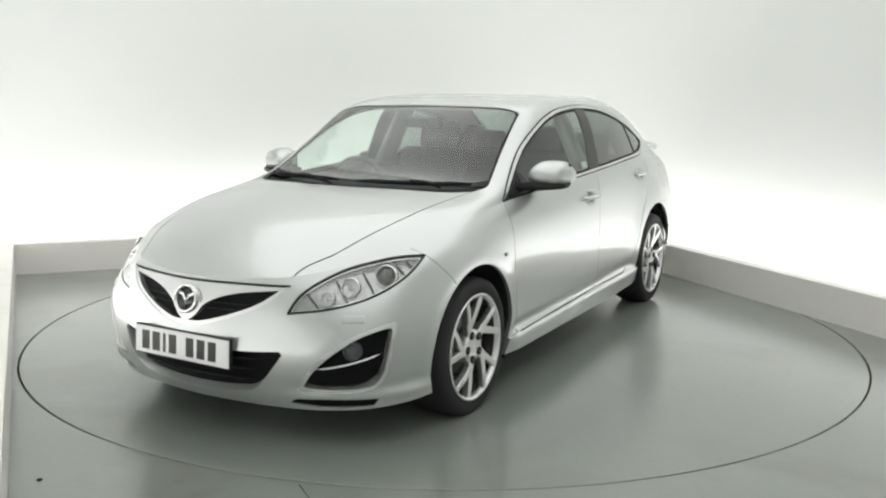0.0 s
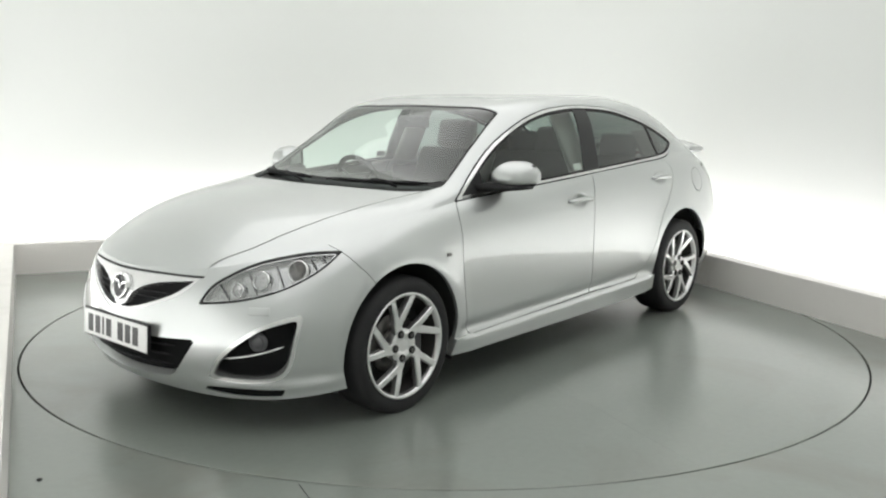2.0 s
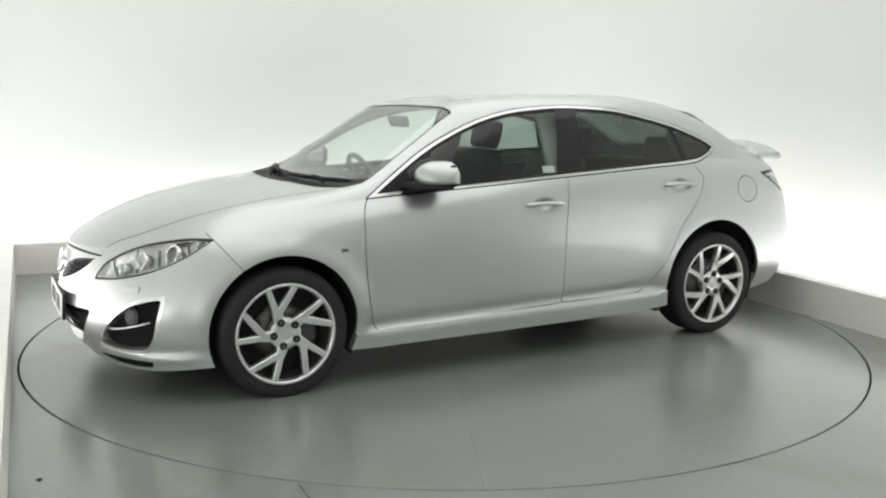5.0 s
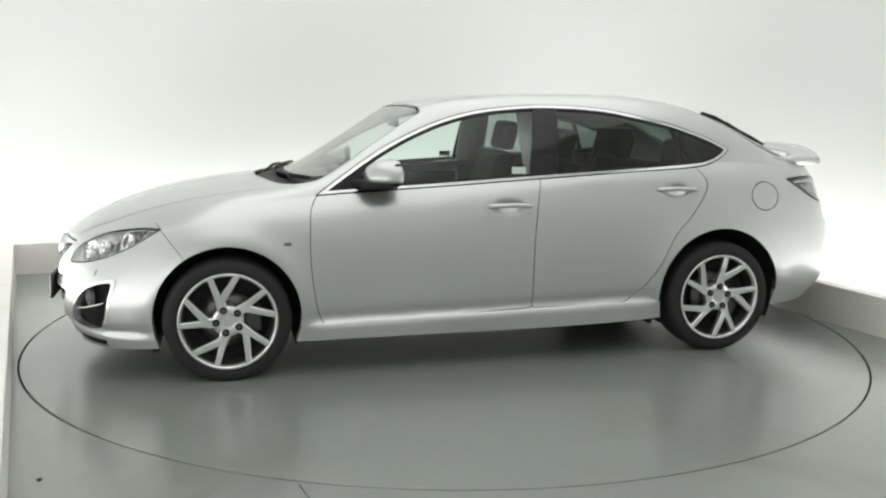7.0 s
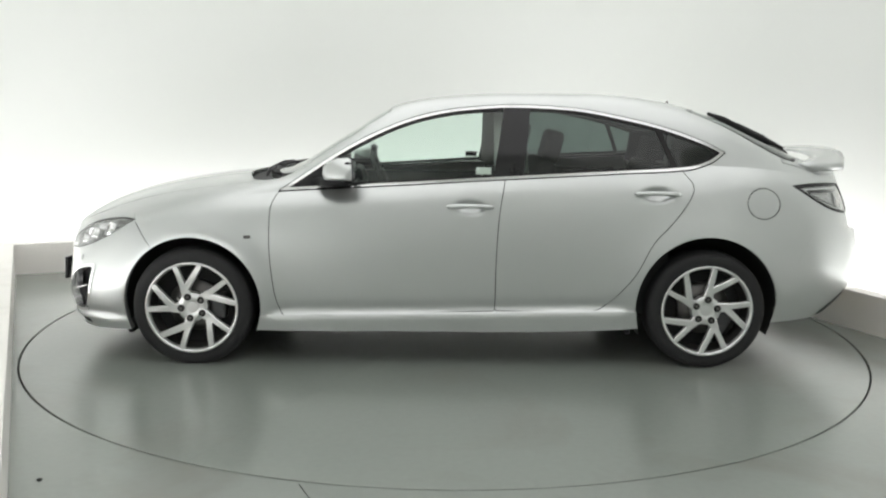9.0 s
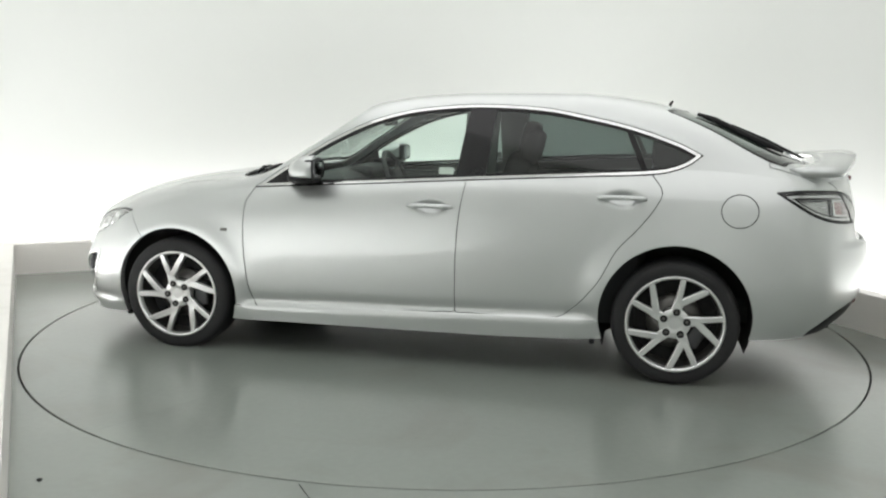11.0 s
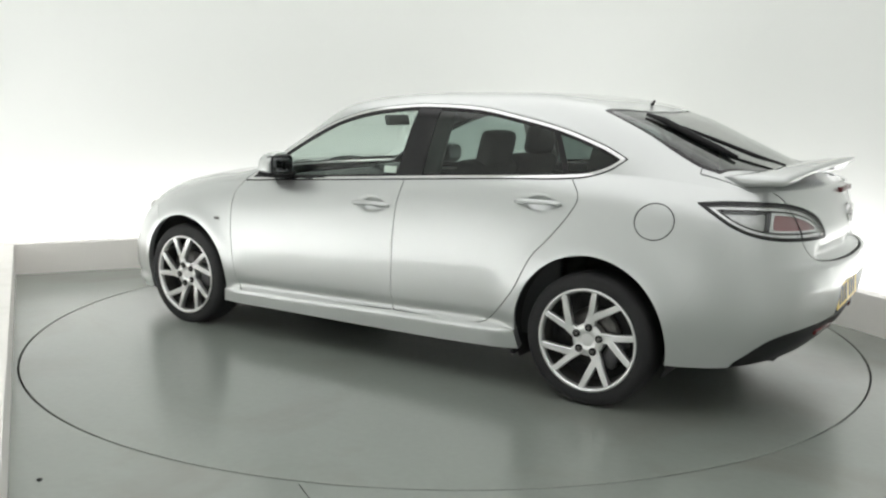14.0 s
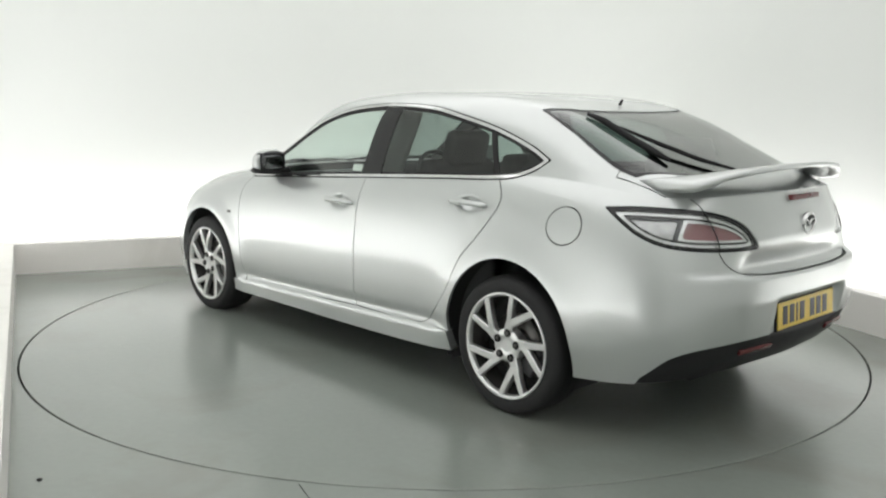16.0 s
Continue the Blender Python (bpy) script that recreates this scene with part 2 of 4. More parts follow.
# centre line and roof rail, from tail to nose
ZC_X = [-2.28, -2.12, -1.75, -1.45, -1.2, -0.8, -0.35, 0.0, 0.25, 0.6, 0.95, 1.1, 1.4, 1.7, 1.95, 2.1, 2.2]
ZC_Z = [1.05, 1.085, 1.235, 1.36, 1.425, 1.462, 1.46, 1.438, 1.398, 1.215, 1.015, 0.985, 0.955, 0.905, 0.83, 0.755, 0.685]
YK_X = [-2.28, -2.0, -1.5, -1.0, -0.3, 0.3, 0.7, 0.95, 1.4, 2.2]
YK_F = [0.80, 0.82, 0.84, 0.83, 0.83, 0.83, 0.90, 0.93, 0.85, 0.7]
ZK_F = [0.60, 0.66, 0.84, 0.89, 0.90, 0.92, 0.76, 0.60, 0.55, 0.55]


def body_grids(step=0.02):
    """The body's left half as two grids of points: the wrapped sides and the top."""
    cage = np.array(LEVELS, float)
    ref = cage[2]
    s = np.r_[0, np.cumsum(np.linalg.norm(np.diff(ref[:, :2], axis=0), axis=1))]
    ns = int(s[-1] / step)
    ss = np.linspace(0, s[-1], ns)
    # mirrored past the centre line for a level tangent there
    mir = np.array([1, -1, 1.0])
    sx = np.r_[-s[2], -s[1], s, 2 * s[-1] - s[-2], 2 * s[-1] - s[-3]]
    lines = np.array([spline(sx, np.vstack([lv[2] * mir, lv[1] * mir, lv, lv[-2] * mir, lv[-3] * mir]), ss) for lv in cage])
    w = np.array([0, 0.12, 0.36, 0.62, 1.0])
    nw = 64
    ww = np.linspace(0, 1, nw)
    side = spline(w, lines.reshape(5, -1), ww).reshape(nw, ns, 3).transpose(1, 0, 2)
    # flared wheel arch lips
    for wx in (WHEEL_X, -WHEEL_X):
        r = np.hypot(side[..., 0] - wx, side[..., 2] - 0.33)
        up = np.clip((side[..., 2] - 0.2) / 0.2, 0, 1)
        side[..., 1] += 0.016 * np.exp(-((r - 0.375) / (0.065 if wx > 0 else 0.10)) ** 2) * up * (side[..., 1] > 0.6)
    # tucked door feet over the sill, and the lip under the front bumper
    sill = 0.312 - 0.022 * side[..., 0]
    mid = np.clip((1.0 - np.abs(side[..., 0])) / 0.10, 0, 1)
    side[..., 1] += mid * (0.016 * np.clip((sill - 0.012 - side[..., 2]) / 0.02, 0, 1) - 0.014 * np.exp(-((side[..., 2] - sill - 0.012) / 0.028) ** 2))
    lip = (np.clip((ss - 0.42) / 0.12, 0, 1) * np.clip((1.15 - ss) / 0.15, 0, 1))[:, None]
    push = lip * (0.011 * np.exp(-((side[..., 2] - 0.222) / 0.018) ** 2) - 0.007 * np.exp(-((side[..., 2] - 0.268) / 0.02) ** 2))
    turn = np.clip(ss / 0.9, 0, 1)[:, None] * 1.25
    side[..., 0] += push * np.cos(turn)
    side[..., 1] += push * np.sin(turn)
    far = np.clip((ss - 5.24) / 0.14, 0, 1)[:, None] ** 2
    under = np.clip((0.865 - side[..., 2]) / 0.11, 0, 1) ** 1.5 * np.clip((side[..., 2] - 0.722) / 0.014, 0, 1)
    side[..., 0] += far * 0.036 * under
    # the rear bumper's shelf stands out below the tailgate
    shelf = np.clip((ss - 4.95) / 0.40, 0, 1)[:, None]
    shelf = shelf * shelf * (3 - 2 * shelf)
    side[..., 0] -= 0.045 * shelf * np.clip((side[..., 2] - 0.42) / 0.20, 0, 1) * np.clip((0.738 - side[..., 2]) / 0.018, 0, 1)
    # flat niche for the rear number plate
    niche = (ss > 4.0)[:, None] * np.clip((0.315 - side[..., 1]) / 0.02, 0, 1) * np.clip((side[..., 2] - 0.452) / 0.018, 0, 1) * np.clip((0.618 - side[..., 2]) / 0.018, 0, 1)
    side[..., 0] += niche * (np.maximum(side[..., 0], -2.328) - side[..., 0])
    top_line = side[:, -1, :]
    x = top_line[:, 0]
    zc = np.maximum(hermite(ZC_X, ZC_Z, x), top_line[:, 2] + 0.0005)
    yk, zk = top_line[:, 1] * hermite(YK_X, YK_F, x), top_line[:, 2] + (zc - top_line[:, 2]) * hermite(YK_X, ZK_F, x)
    S = np.stack([x, top_line[:, 1], top_line[:, 2]], 1)
    K = np.stack([x, yk, zk], 1)
    C = np.stack([x, 0 * x, zc], 1)
    D = np.stack([x, yk * 0.5, zk + (zc - zk) * 0.86], 1)
    B = S + (K - S) * 0.5 + np.stack([0 * x, 0.012 + 0 * x, 0 * x], 1)
    Kc = K + (K - S) * 0.10
    ctrl = [S, S + (B - S) * 0.5, B, Kc, D, C * [1, 1, 1] + [0, 0, 0], D * [1, -1, 1]]
    # clamped cubic B-spline at the shoulder, mirrored at the centre
    P = np.array([2 * ctrl[0] - ctrl[1]] + ctrl)
    nv = 56
    vv = np.linspace(0, 5 - 1e-9, nv)
    top = np.zeros((ns, nv, 3))
    for j, v in enumerate(vv):
        i = int(v)
        u = v - i
        b = ((1 - u) ** 3 / 6, (3 * u**3 - 6 * u**2 + 4) / 6, (-3 * u**3 + 3 * u**2 + 3 * u + 1) / 6, u**3 / 6)
        top[:, j] = sum(bk * P[i + k] for k, bk in enumerate(b))
    top[:, -1, 1] = 0
    return side, top, ss

# ---- panels ----
def inside(outline, a, b, close=True):
    """Signed distance of the points (a, b) to a closed outline, negative inside."""
    P = np.asarray(outline, float)
    Q = np.roll(P, -1, 0)
    best, wind = np.full(a.shape, 1e9), np.zeros(a.shape, bool)
    for (x0, y0), (x1, y1) in zip(P, Q):
        dx, dy = x1 - x0, y1 - y0
        t = np.clip(((a - x0) * dx + (b - y0) * dy) / (dx * dx + dy * dy + 1e-12), 0, 1)
        best = np.minimum(best, np.hypot(a - x0 - t * dx, b - y0 - t * dy))
        hit = ((y0 > b) != (y1 > b)) & (a < dx * (b - y0) / (dy if abs(dy) > 1e-12 else 1e-12) + x0)
        wind ^= hit
    return np.where(wind, -best, best)


def smooth_loop(points, n=6, corners=()):
    """A closed outline rounded through its points; the corners named stay sharp."""
    P = [np.array(p, float) for p in points]
    out, m = [], len(P)
    for i in range(m):
        p0, p1, p2, p3 = P[i - 1], P[i], P[(i + 1) % m], P[(i + 2) % m]
        d = np.linalg.norm(p2 - p1)
        t1 = (p2 - p1) if i in corners else (p2 - p0) / max(np.linalg.norm(p2 - p0), 1e-9) * d
        t2 = (p2 - p1) if (i + 1) % m in corners else (p3 - p1) / max(np.linalg.norm(p3 - p1), 1e-9) * d
        for k in range(n):
            t = k / n
            out.append((2 * t**3 - 3 * t**2 + 1) * p1 + (t**3 - 2 * t**2 + t) * t1 + (3 * t**2 - 2 * t**3) * p2 + (t**3 - t**2) * t2)
    return np.array(out)


class Skin:
    """The left half of the body as polygons that can be cut along lines."""

    def __init__(self, grids, spans):
        pos, nor, par, self.polys = [], [], [], []
        base = 0
        for kind, (g, s) in enumerate(zip(grids, spans)):
            du, dv = np.gradient(g, axis=0), np.gradient(g, axis=1)
            n = np.cross(dv, du)
            n /= np.linalg.norm(n, axis=2, keepdims=True) + 1e-12
            mid = n[g.shape[0] // 2, g.shape[1] // 2]
            if mid[1] + mid[2] < 0:
                n = -n
            nu, nv = g.shape[:2]
            pos.append(g.reshape(-1, 3)), nor.append(n.reshape(-1, 3)), par.append(np.repeat(s, nv))
            idx = base + np.arange(nu * nv).reshape(nu, nv)
            quads = np.stack([idx[:-1, :-1], idx[:-1, 1:], idx[1:, 1:], idx[1:, :-1]], -1).reshape(-1, 4)
            self.polys.append([tuple(q) for q in quads.tolist()])
            base += nu * nv
        self.pos, self.nor, self.par = np.vstack(pos), np.vstack(nor), np.concatenate(par)

    def cut(self, polys, field):
        """Splits polygons by the sign of field(pos, s): (negative, positive)."""
        f = field(self.pos, self.par)
        neg, pos, made, extra = [], [], {}, []
        base = len(self.pos)
        for p in polys:
            v = [f[i] for i in p]
            if max(v) <= 0:
                neg.append(p)
            elif min(v) >= 0:
                pos.append(p)
            else:
                a, b = [], []
                for k, i in enumerate(p):
                    j = p[(k + 1) % len(p)]
                    (a if f[i] <= 0 else b).append(i)
                    if (f[i] <= 0) != (f[j] <= 0):
                        key = (min(i, j), max(i, j))
                        if key not in made:
                            made[key] = base + len(extra)
                            extra.append((key[0], key[1], f[key[0]] / (f[key[0]] - f[key[1]])))
                        a.append(made[key]), b.append(made[key])
                if len(a) > 2:
                    neg.append(tuple(a))
                if len(b) > 2:
                    pos.append(tuple(b))
        if extra:
            i, j, t = np.array([e[0] for e in extra]), np.array([e[1] for e in extra]), np.array([e[2] for e in extra])[:, None]
            self.pos = np.vstack([self.pos, self.pos[i] * (1 - t) + self.pos[j] * t])
            n = self.nor[i] * (1 - t) + self.nor[j] * t
            self.nor = np.vstack([self.nor, n / (np.linalg.norm(n, axis=1, keepdims=True) + 1e-12)])
            self.par = np.r_[self.par, self.par[i] * (1 - t[:, 0]) + self.par[j] * t[:, 0]]
        return neg, pos

    def band(self, polys, field, gap=0.0022):
        """Cuts with a narrow strip along the line: (inside, strip, outside)."""
        a, rest = self.cut(polys, lambda p, s: field(p, s) + gap)
        b, c = self.cut(rest, lambda p, s: field(p, s) - gap)
        return a, b, c

    def mesh(self, name, polys, material, parent, sides=(1,), sink=0.0, flange=0.0, label="", push=None):
        """One mesh of the polygons; sides (1, -1) joins the mirrored half to it."""
        verts, faces, norms = [], [], []
        pos = self.pos - self.nor * sink
        if push is not None:
            pos = pos + push
        for sg in sides:
            index, m = {}, np.array([1, sg, 1.0])
            weld = {}
            count = {}
            for p in polys:
                q = []
                for i in p:
                    if i not in index:
                        key = tuple(np.round(pos[i], 5))
                        if key not in weld:
                            weld[key] = len(verts)
                            verts.append(pos[i] * m), norms.append(self.nor[i] * m)
                        index[i] = weld[key]
                    if not q or index[i] != q[-1]:
                        q.append(index[i])
                if len(q) > 1 and q[0] == q[-1]:
                    q.pop()
                if len(q) < 3:
                    continue
                if sg > 0:
                    q = q[::-1]
                faces.append(q)
                for k in range(len(q)):
                    e = (q[k], q[(k + 1) % len(q)])
                    count[(min(e), max(e))] = None if (min(e), max(e)) in count else e
            if flange:
                dup = {}
                for e in [e for e in count.values() if e]:
                    if abs(verts[e[0]][1]) < 1e-4 and abs(verts[e[1]][1]) < 1e-4:
                        continue
                    ids = []
                    for i in e:
                        if i not in dup:
                            dup[i] = (len(verts), len(verts) + 1)
                            for d in (0.0, flange):
                                verts.append(verts[i] - norms[i] * d), norms.append(norms[i])
                        ids.append(dup[i])
                    faces.append([ids[1][0], ids[0][0], ids[0][1], ids[1][1]])
        me = bpy.data.meshes.new(name)
        me.from_pydata([tuple(v) for v in verts], [], faces)
        me.materials.append(material)
        me.update()
        me.polygons.foreach_set("use_smooth", [True] * len(me.polygons))
        ob = new(name, me)
        ob.parent = parent
        if label:
            ob["label"] = label
        return ob
CHROME = mat("chrome", (0.75, 0.75, 0.75), rough=0.12, metal=1.0, vary=0.02, scale=5, fine=100)
TRIM = mat("gloss_black_trim", (0.012, 0.012, 0.013), rough=0.1, vary=0.1, scale=5, fine=100, spec=0.45)
# rim barrel's alloy painted dark: the shade behind the spokes is in the colour
BARREL_SHADE = mat("barrel_shade", (0.035, 0.033, 0.031), rough=0.6, vary=0.25, scale=12, fine=120)
SEAL = mat("black_rubber_seal", (0.015, 0.015, 0.015), rough=0.8, vary=0.1)
CLOTH = mat("dark_seat_cloth", (0.045, 0.046, 0.048), rough=0.9, vary=0.2, scale=12, fine=60, bump=0.1)
DASH = mat("dark_grey_dash_plastic", (0.035, 0.037, 0.037), rough=0.6, vary=0.1, scale=8, fine=300, bump=0.2)
DISC = mat("brake_disc_steel", (0.16, 0.155, 0.15), rough=0.4, metal=0.9, vary=0.12, scale=20, fine=200)
SILVER = mat("silver_plastic", (0.74, 0.74, 0.74), rough=0.2, metal=0.8, vary=0.04)
DARKGREY = mat("dark_lamp_bezel", (0.09, 0.09, 0.095), rough=0.38, metal=0.3, vary=0.1)
WHITEP = mat("white_plate", (0.80, 0.80, 0.79), rough=0.38, vary=0.02)
YELLOWP = mat("yellow_plate", (0.78, 0.55, 0.06), rough=0.38, vary=0.03)
INK = mat("plate_black", (0.009, 0.009, 0.009), rough=0.4, vary=0.05)
REDL = mat("red_lamp_lens", (0.29, 0.12, 0.13), rough=0.15, vary=0.1, scale=60, fine=300, coat=1.0)
PALEL = mat("pale_lamp_reflector", (0.66, 0.66, 0.66), rough=0.22, metal=0.6, vary=0.3, scale=45, fine=120, bump=0.8)
BOWL = mat("ribbed_chrome_reflector", (0.50, 0.50, 0.50), rough=0.24, metal=0.92, vary=0.55, scale=38, fine=90, bump=1.0)
LINING = mat("grey_lining_cloth", (0.42, 0.42, 0.40), rough=0.95, vary=0.05, scale=10, fine=400, bump=0.2)
# mirror tint kept dark: the car's dark reflection is put into the colour
MIRROR = mat("mirror_glass", (0.14, 0.145, 0.15), rough=0.02, metal=1.0, vary=0.01)
DARKRED = mat("dark_red_reflector", (0.13, 0.022, 0.025), rough=0.2, vary=0.1, scale=40, fine=200)
PAPER = mat("white_paper_sticker", (0.75, 0.75, 0.72), rough=0.6, vary=0.03)


def glass(name, tint, gloss=0.03):
    """Thin pane: tinted see-through with a Fresnel gloss."""
    m = bpy.data.materials.new(name)
    m.use_nodes = True
    nt = m.node_tree
    nt.nodes.remove(nt.nodes["Principled BSDF"])
    out = nt.nodes["Material Output"]
    tr, gl, mix, lw, pw, ma = (nt.nodes.new(k) for k in ("ShaderNodeBsdfTransparent", "ShaderNodeBsdfGlossy", "ShaderNodeMixShader", "ShaderNodeLayerWeight", "ShaderNodeMath", "ShaderNodeMath"))
    tr.inputs[0].default_value = (*tint, 1)
    gl.inputs["Roughness"].default_value = gloss
    gl.inputs["Color"].default_value = (0.97, 0.98, 0.97, 1)
    lw.inputs[0].default_value = 0.5
    pw.operation, ma.operation = "POWER", "MULTIPLY_ADD"
    pw.inputs[1].default_value, ma.inputs[1].default_value, ma.inputs[2].default_value = 3.3, 0.92, 0.05
    for a, b in ((lw.outputs["Facing"], pw.inputs[0]), (pw.outputs[0], ma.inputs[0]), (ma.outputs[0], mix.inputs[0]), (tr.outputs[0], mix.inputs[1]), (gl.outputs[0], mix.inputs[2]), (mix.outputs[0], out.inputs[0])):
        nt.links.new(a, b)
    return m


GLASS = glass("green_tint_glass", (0.87, 0.95, 0.91))
PRIVACY = glass("dark_privacy_glass", (0.285, 0.345, 0.325))
CLEAR = glass("clear_lamp_cover", (0.93, 0.94, 0.94))
car = tagged(new("car"), "silver five-door hatchback car standing on the turntable", "car")
side_grid, top_grid, S_LINE = body_grids()
skin = Skin((side_grid, top_grid), (S_LINE, S_LINE))
L, T = skin.polys


def dent(x, z, rx, rz, depth):
    """A soft finger cup pressed into the side."""
    p = skin.pos
    d = ((p[:, 0] - x) / rx) ** 2 + ((p[:, 2] - z) / rz) ** 2
    skin.pos = p - np.array([0, 1.0, 0]) * (depth * np.where(d < 1, (1 - d) ** 2, 0) * (p[:, 1] > 0.7))[:, None]
    g = np.where(d < 1, (1 - d) * depth * 4, 0) * (p[:, 1] > 0.7)
    n = skin.nor + np.stack([-(p[:, 0] - x) / rx**2 * g, 0 * g, -(p[:, 2] - z) / rz**2 * g], 1)
    skin.nor = n / np.linalg.norm(n, axis=1, keepdims=True)


HANDLES = ((-0.105, 0.862), (-1.09, 0.938))
for hx, hz in HANDLES:
    dent(hx, hz - 0.004, 0.095, 0.044, 0.034)

# outlines on the unrolled side: (distance round from the nose, height)
HEADLIGHT = smooth_loop([(0.478, 0.560), (0.561, 0.646), (0.712, 0.722), (0.882, 0.757), (1.0, 0.768), (1.108, 0.768), (0.985, 0.692), (0.832, 0.625), (0.66, 0.581)], 6, (0, 5))
FOG = smooth_loop([(0.505, 0.250), (0.585, 0.368), (0.715, 0.470), (0.815, 0.508), (0.925, 0.528), (0.900, 0.405), (0.874, 0.315), (0.82, 0.258), (0.662, 0.243)], 6, (0, 4))
GRILLE = smooth_loop([(-0.3, 0.665), (0.0, 0.662), (0.25, 0.660), (0.495, 0.672), (0.40, 0.600), (0.22, 0.535), (0.08, 0.494), (0.0, 0.484), (-0.3, 0.55)], 5, (0, 3, 8))
GRILLE_HOLE = smooth_loop([(0.012, 0.505), (0.05, 0.53), (0.085, 0.575), (0.14, 0.606), (0.22, 0.628), (0.30, 0.639), (0.455, 0.652), (0.35, 0.597), (0.2, 0.543), (0.08, 0.510)], 5, (0, 6))
INTAKE = smooth_loop([(-0.3, 0.408), (0.0, 0.408), (0.30, 0.408), (0.465, 0.413), (0.405, 0.325), (0.34, 0.258), (0.28, 0.232), (0.0, 0.212), (-0.3, 0.222)], 5, (0, 3, 8))
SLOT = smooth_loop([(0.45, 0.188), (0.49, 0.212), (0.60, 0.217), (0.83, 0.213), (0.815, 0.178), (0.60, 0.176)], 4, (0, 1, 3, 4))
TAILLAMP = smooth_loop([(4.665, 0.984), (4.82, 0.993), (5.04, 0.988), (5.20, 0.970), (5.34, 0.922), (5.41, 0.854), (5.43, 0.823), (5.30, 0.823), (5.09, 0.830), (4.95, 0.848), (4.845, 0.881), (4.755, 0.929)], 5, (0, 6))
DIFFUSER = smooth_loop([(4.87, 0.20), (4.886, 0.300), (4.986, 0.408), (5.206, 0.455), (5.5, 0.470), (5.87, 0.476), (6.1, 0.476), (6.1, 0.1), (4.87, 0.1)], 5, (0, 1, 6, 7, 8))
TAILGATE = smooth_loop([(5.03, 1.3), (5.03, 1.05), (5.13, 0.985), (5.19, 0.841), (5.24, 0.767), (5.32, 0.733), (5.55, 0.722), (5.87, 0.722), (6.2, 0.722), (6.2, 1.3)], 5, (0, 1, 8, 9))
# outlines seen from the side: (x, z)
DLO = smooth_loop([(0.915, 0.922), (0.764, 1.023), (0.628, 1.113), (0.455, 1.211), (0.248, 1.302), (0.04, 1.357), (-0.169, 1.382), (-0.357, 1.391), (-0.664, 1.378), (-0.867, 1.345),
                   (-1.125, 1.288), (-1.36, 1.209), (-1.475, 1.152), (-1.395, 1.096), (-1.264, 1.058), (-0.9, 1.036), (-0.294, 1.000), (0.292, 0.961), (0.711, 0.935)], 4, (0, 12))
FRONT_DOOR = smooth_loop([(0.912, 0.918), (0.942, 0.856), (0.950, 0.757), (0.950, 0.611), (0.936, 0.461), (0.915, 0.34), (0.887, 0.268), (0.3, 0.285), (-0.245, 0.303), (-0.247, 0.617), (-0.261, 0.827), (-0.292, 1.02), (0.3, 1.0), (0.80, 0.95)], 5, (0, 6, 8, 11, 13))
REAR_DOOR = smooth_loop([(-0.292, 1.03), (-0.261, 0.827), (-0.247, 0.617), (-0.245, 0.303), (-0.758, 0.31), (-0.833, 0.335), (-0.98, 0.50), (-1.075, 0.678), (-1.163, 0.775), (-1.254, 0.895), (-1.284, 0.975), (-1.23, 1.055), (-1.2, 1.08)], 5, (0, 3, 11, 12))
FUEL_CAP = [(-1.657 + 0.088 * math.cos(a / 20 * math.pi), 0.891 + 0.080 * math.sin(a / 20 * math.pi)) for a in range(40)]
# outlines seen from above: (x, y)
BONNET = smooth_loop([(2.6, -0.2), (2.6, 0.47), (2.09, 0.436), (1.9, 0.524), (1.591, 0.60), (1.137, 0.640), (0.985, 0.672), (1.07, 0.58), (1.13, 0.38), (1.175, 0.12), (1.18, 0.0), (1.18, -0.2)], 5, (0, 1, 6, 11))
COWL = smooth_loop([(1.4, -0.2), (1.4, 0.70), (0.93, 0.715), (0.895, 0.70), (0.97, 0.56), (1.035, 0.30), (1.06, 0.0), (1.06, -0.2)], 5, (0, 1, 2, 3, 7))
SCREEN = smooth_loop([(1.2, -0.2), (1.2, 0.575), (0.985, 0.675), (0.90, 0.700), (0.78, 0.672), (0.55, 0.628), (0.326, 0.598), (0.314, 0.45), (0.302, 0.2), (0.298, 0.0), (0.298, -0.2)], 5, (0, 1, 3, 6, 10))
HATCH_GLASS = smooth_loop([(-1.43, -0.2), (-1.43, 0.0), (-1.39, 0.375), (-1.29, 0.582), (-1.47, 0.620), (-1.78, 0.662), (-1.875, 0.650), (-2.0, 0.42), (-2.06, 0.0), (-2.06, -0.2)], 5, (0, 3, 6, 9))
REAR_LID = smooth_loop([(-1.80, -0.2), (-1.80, 0.690), (-1.98, 0.660), (-2.5, 0.62), (-2.5, -0.2)], 3, (0, 1, 3, 4))


def in_sz(outline, grow=0.0):
    return lambda p, s: inside(outline, s, p[:, 2]) - grow


def in_xz(outline, grow=0.0):
    return lambda p, s: inside(outline, p[:, 0], p[:, 2]) - grow


def in_xy(outline, grow=0.0):
    return lambda p, s: inside(outline, p[:, 0], p[:, 1]) - grow


def arch(x, z, r):
    return lambda p, s: np.where(np.abs(p[:, 0] - x) < 0.7, np.hypot(p[:, 0] - x, p[:, 2] - z) - r, 1.0)


BOTH = (1, -1)


def pair(name, polys, material, parent=None, **kw):
    """The same part on both flanks, as two objects."""
    return [skin.mesh(name, polys, material, parent or car, sides=(sg,), **kw) for sg in BOTH]


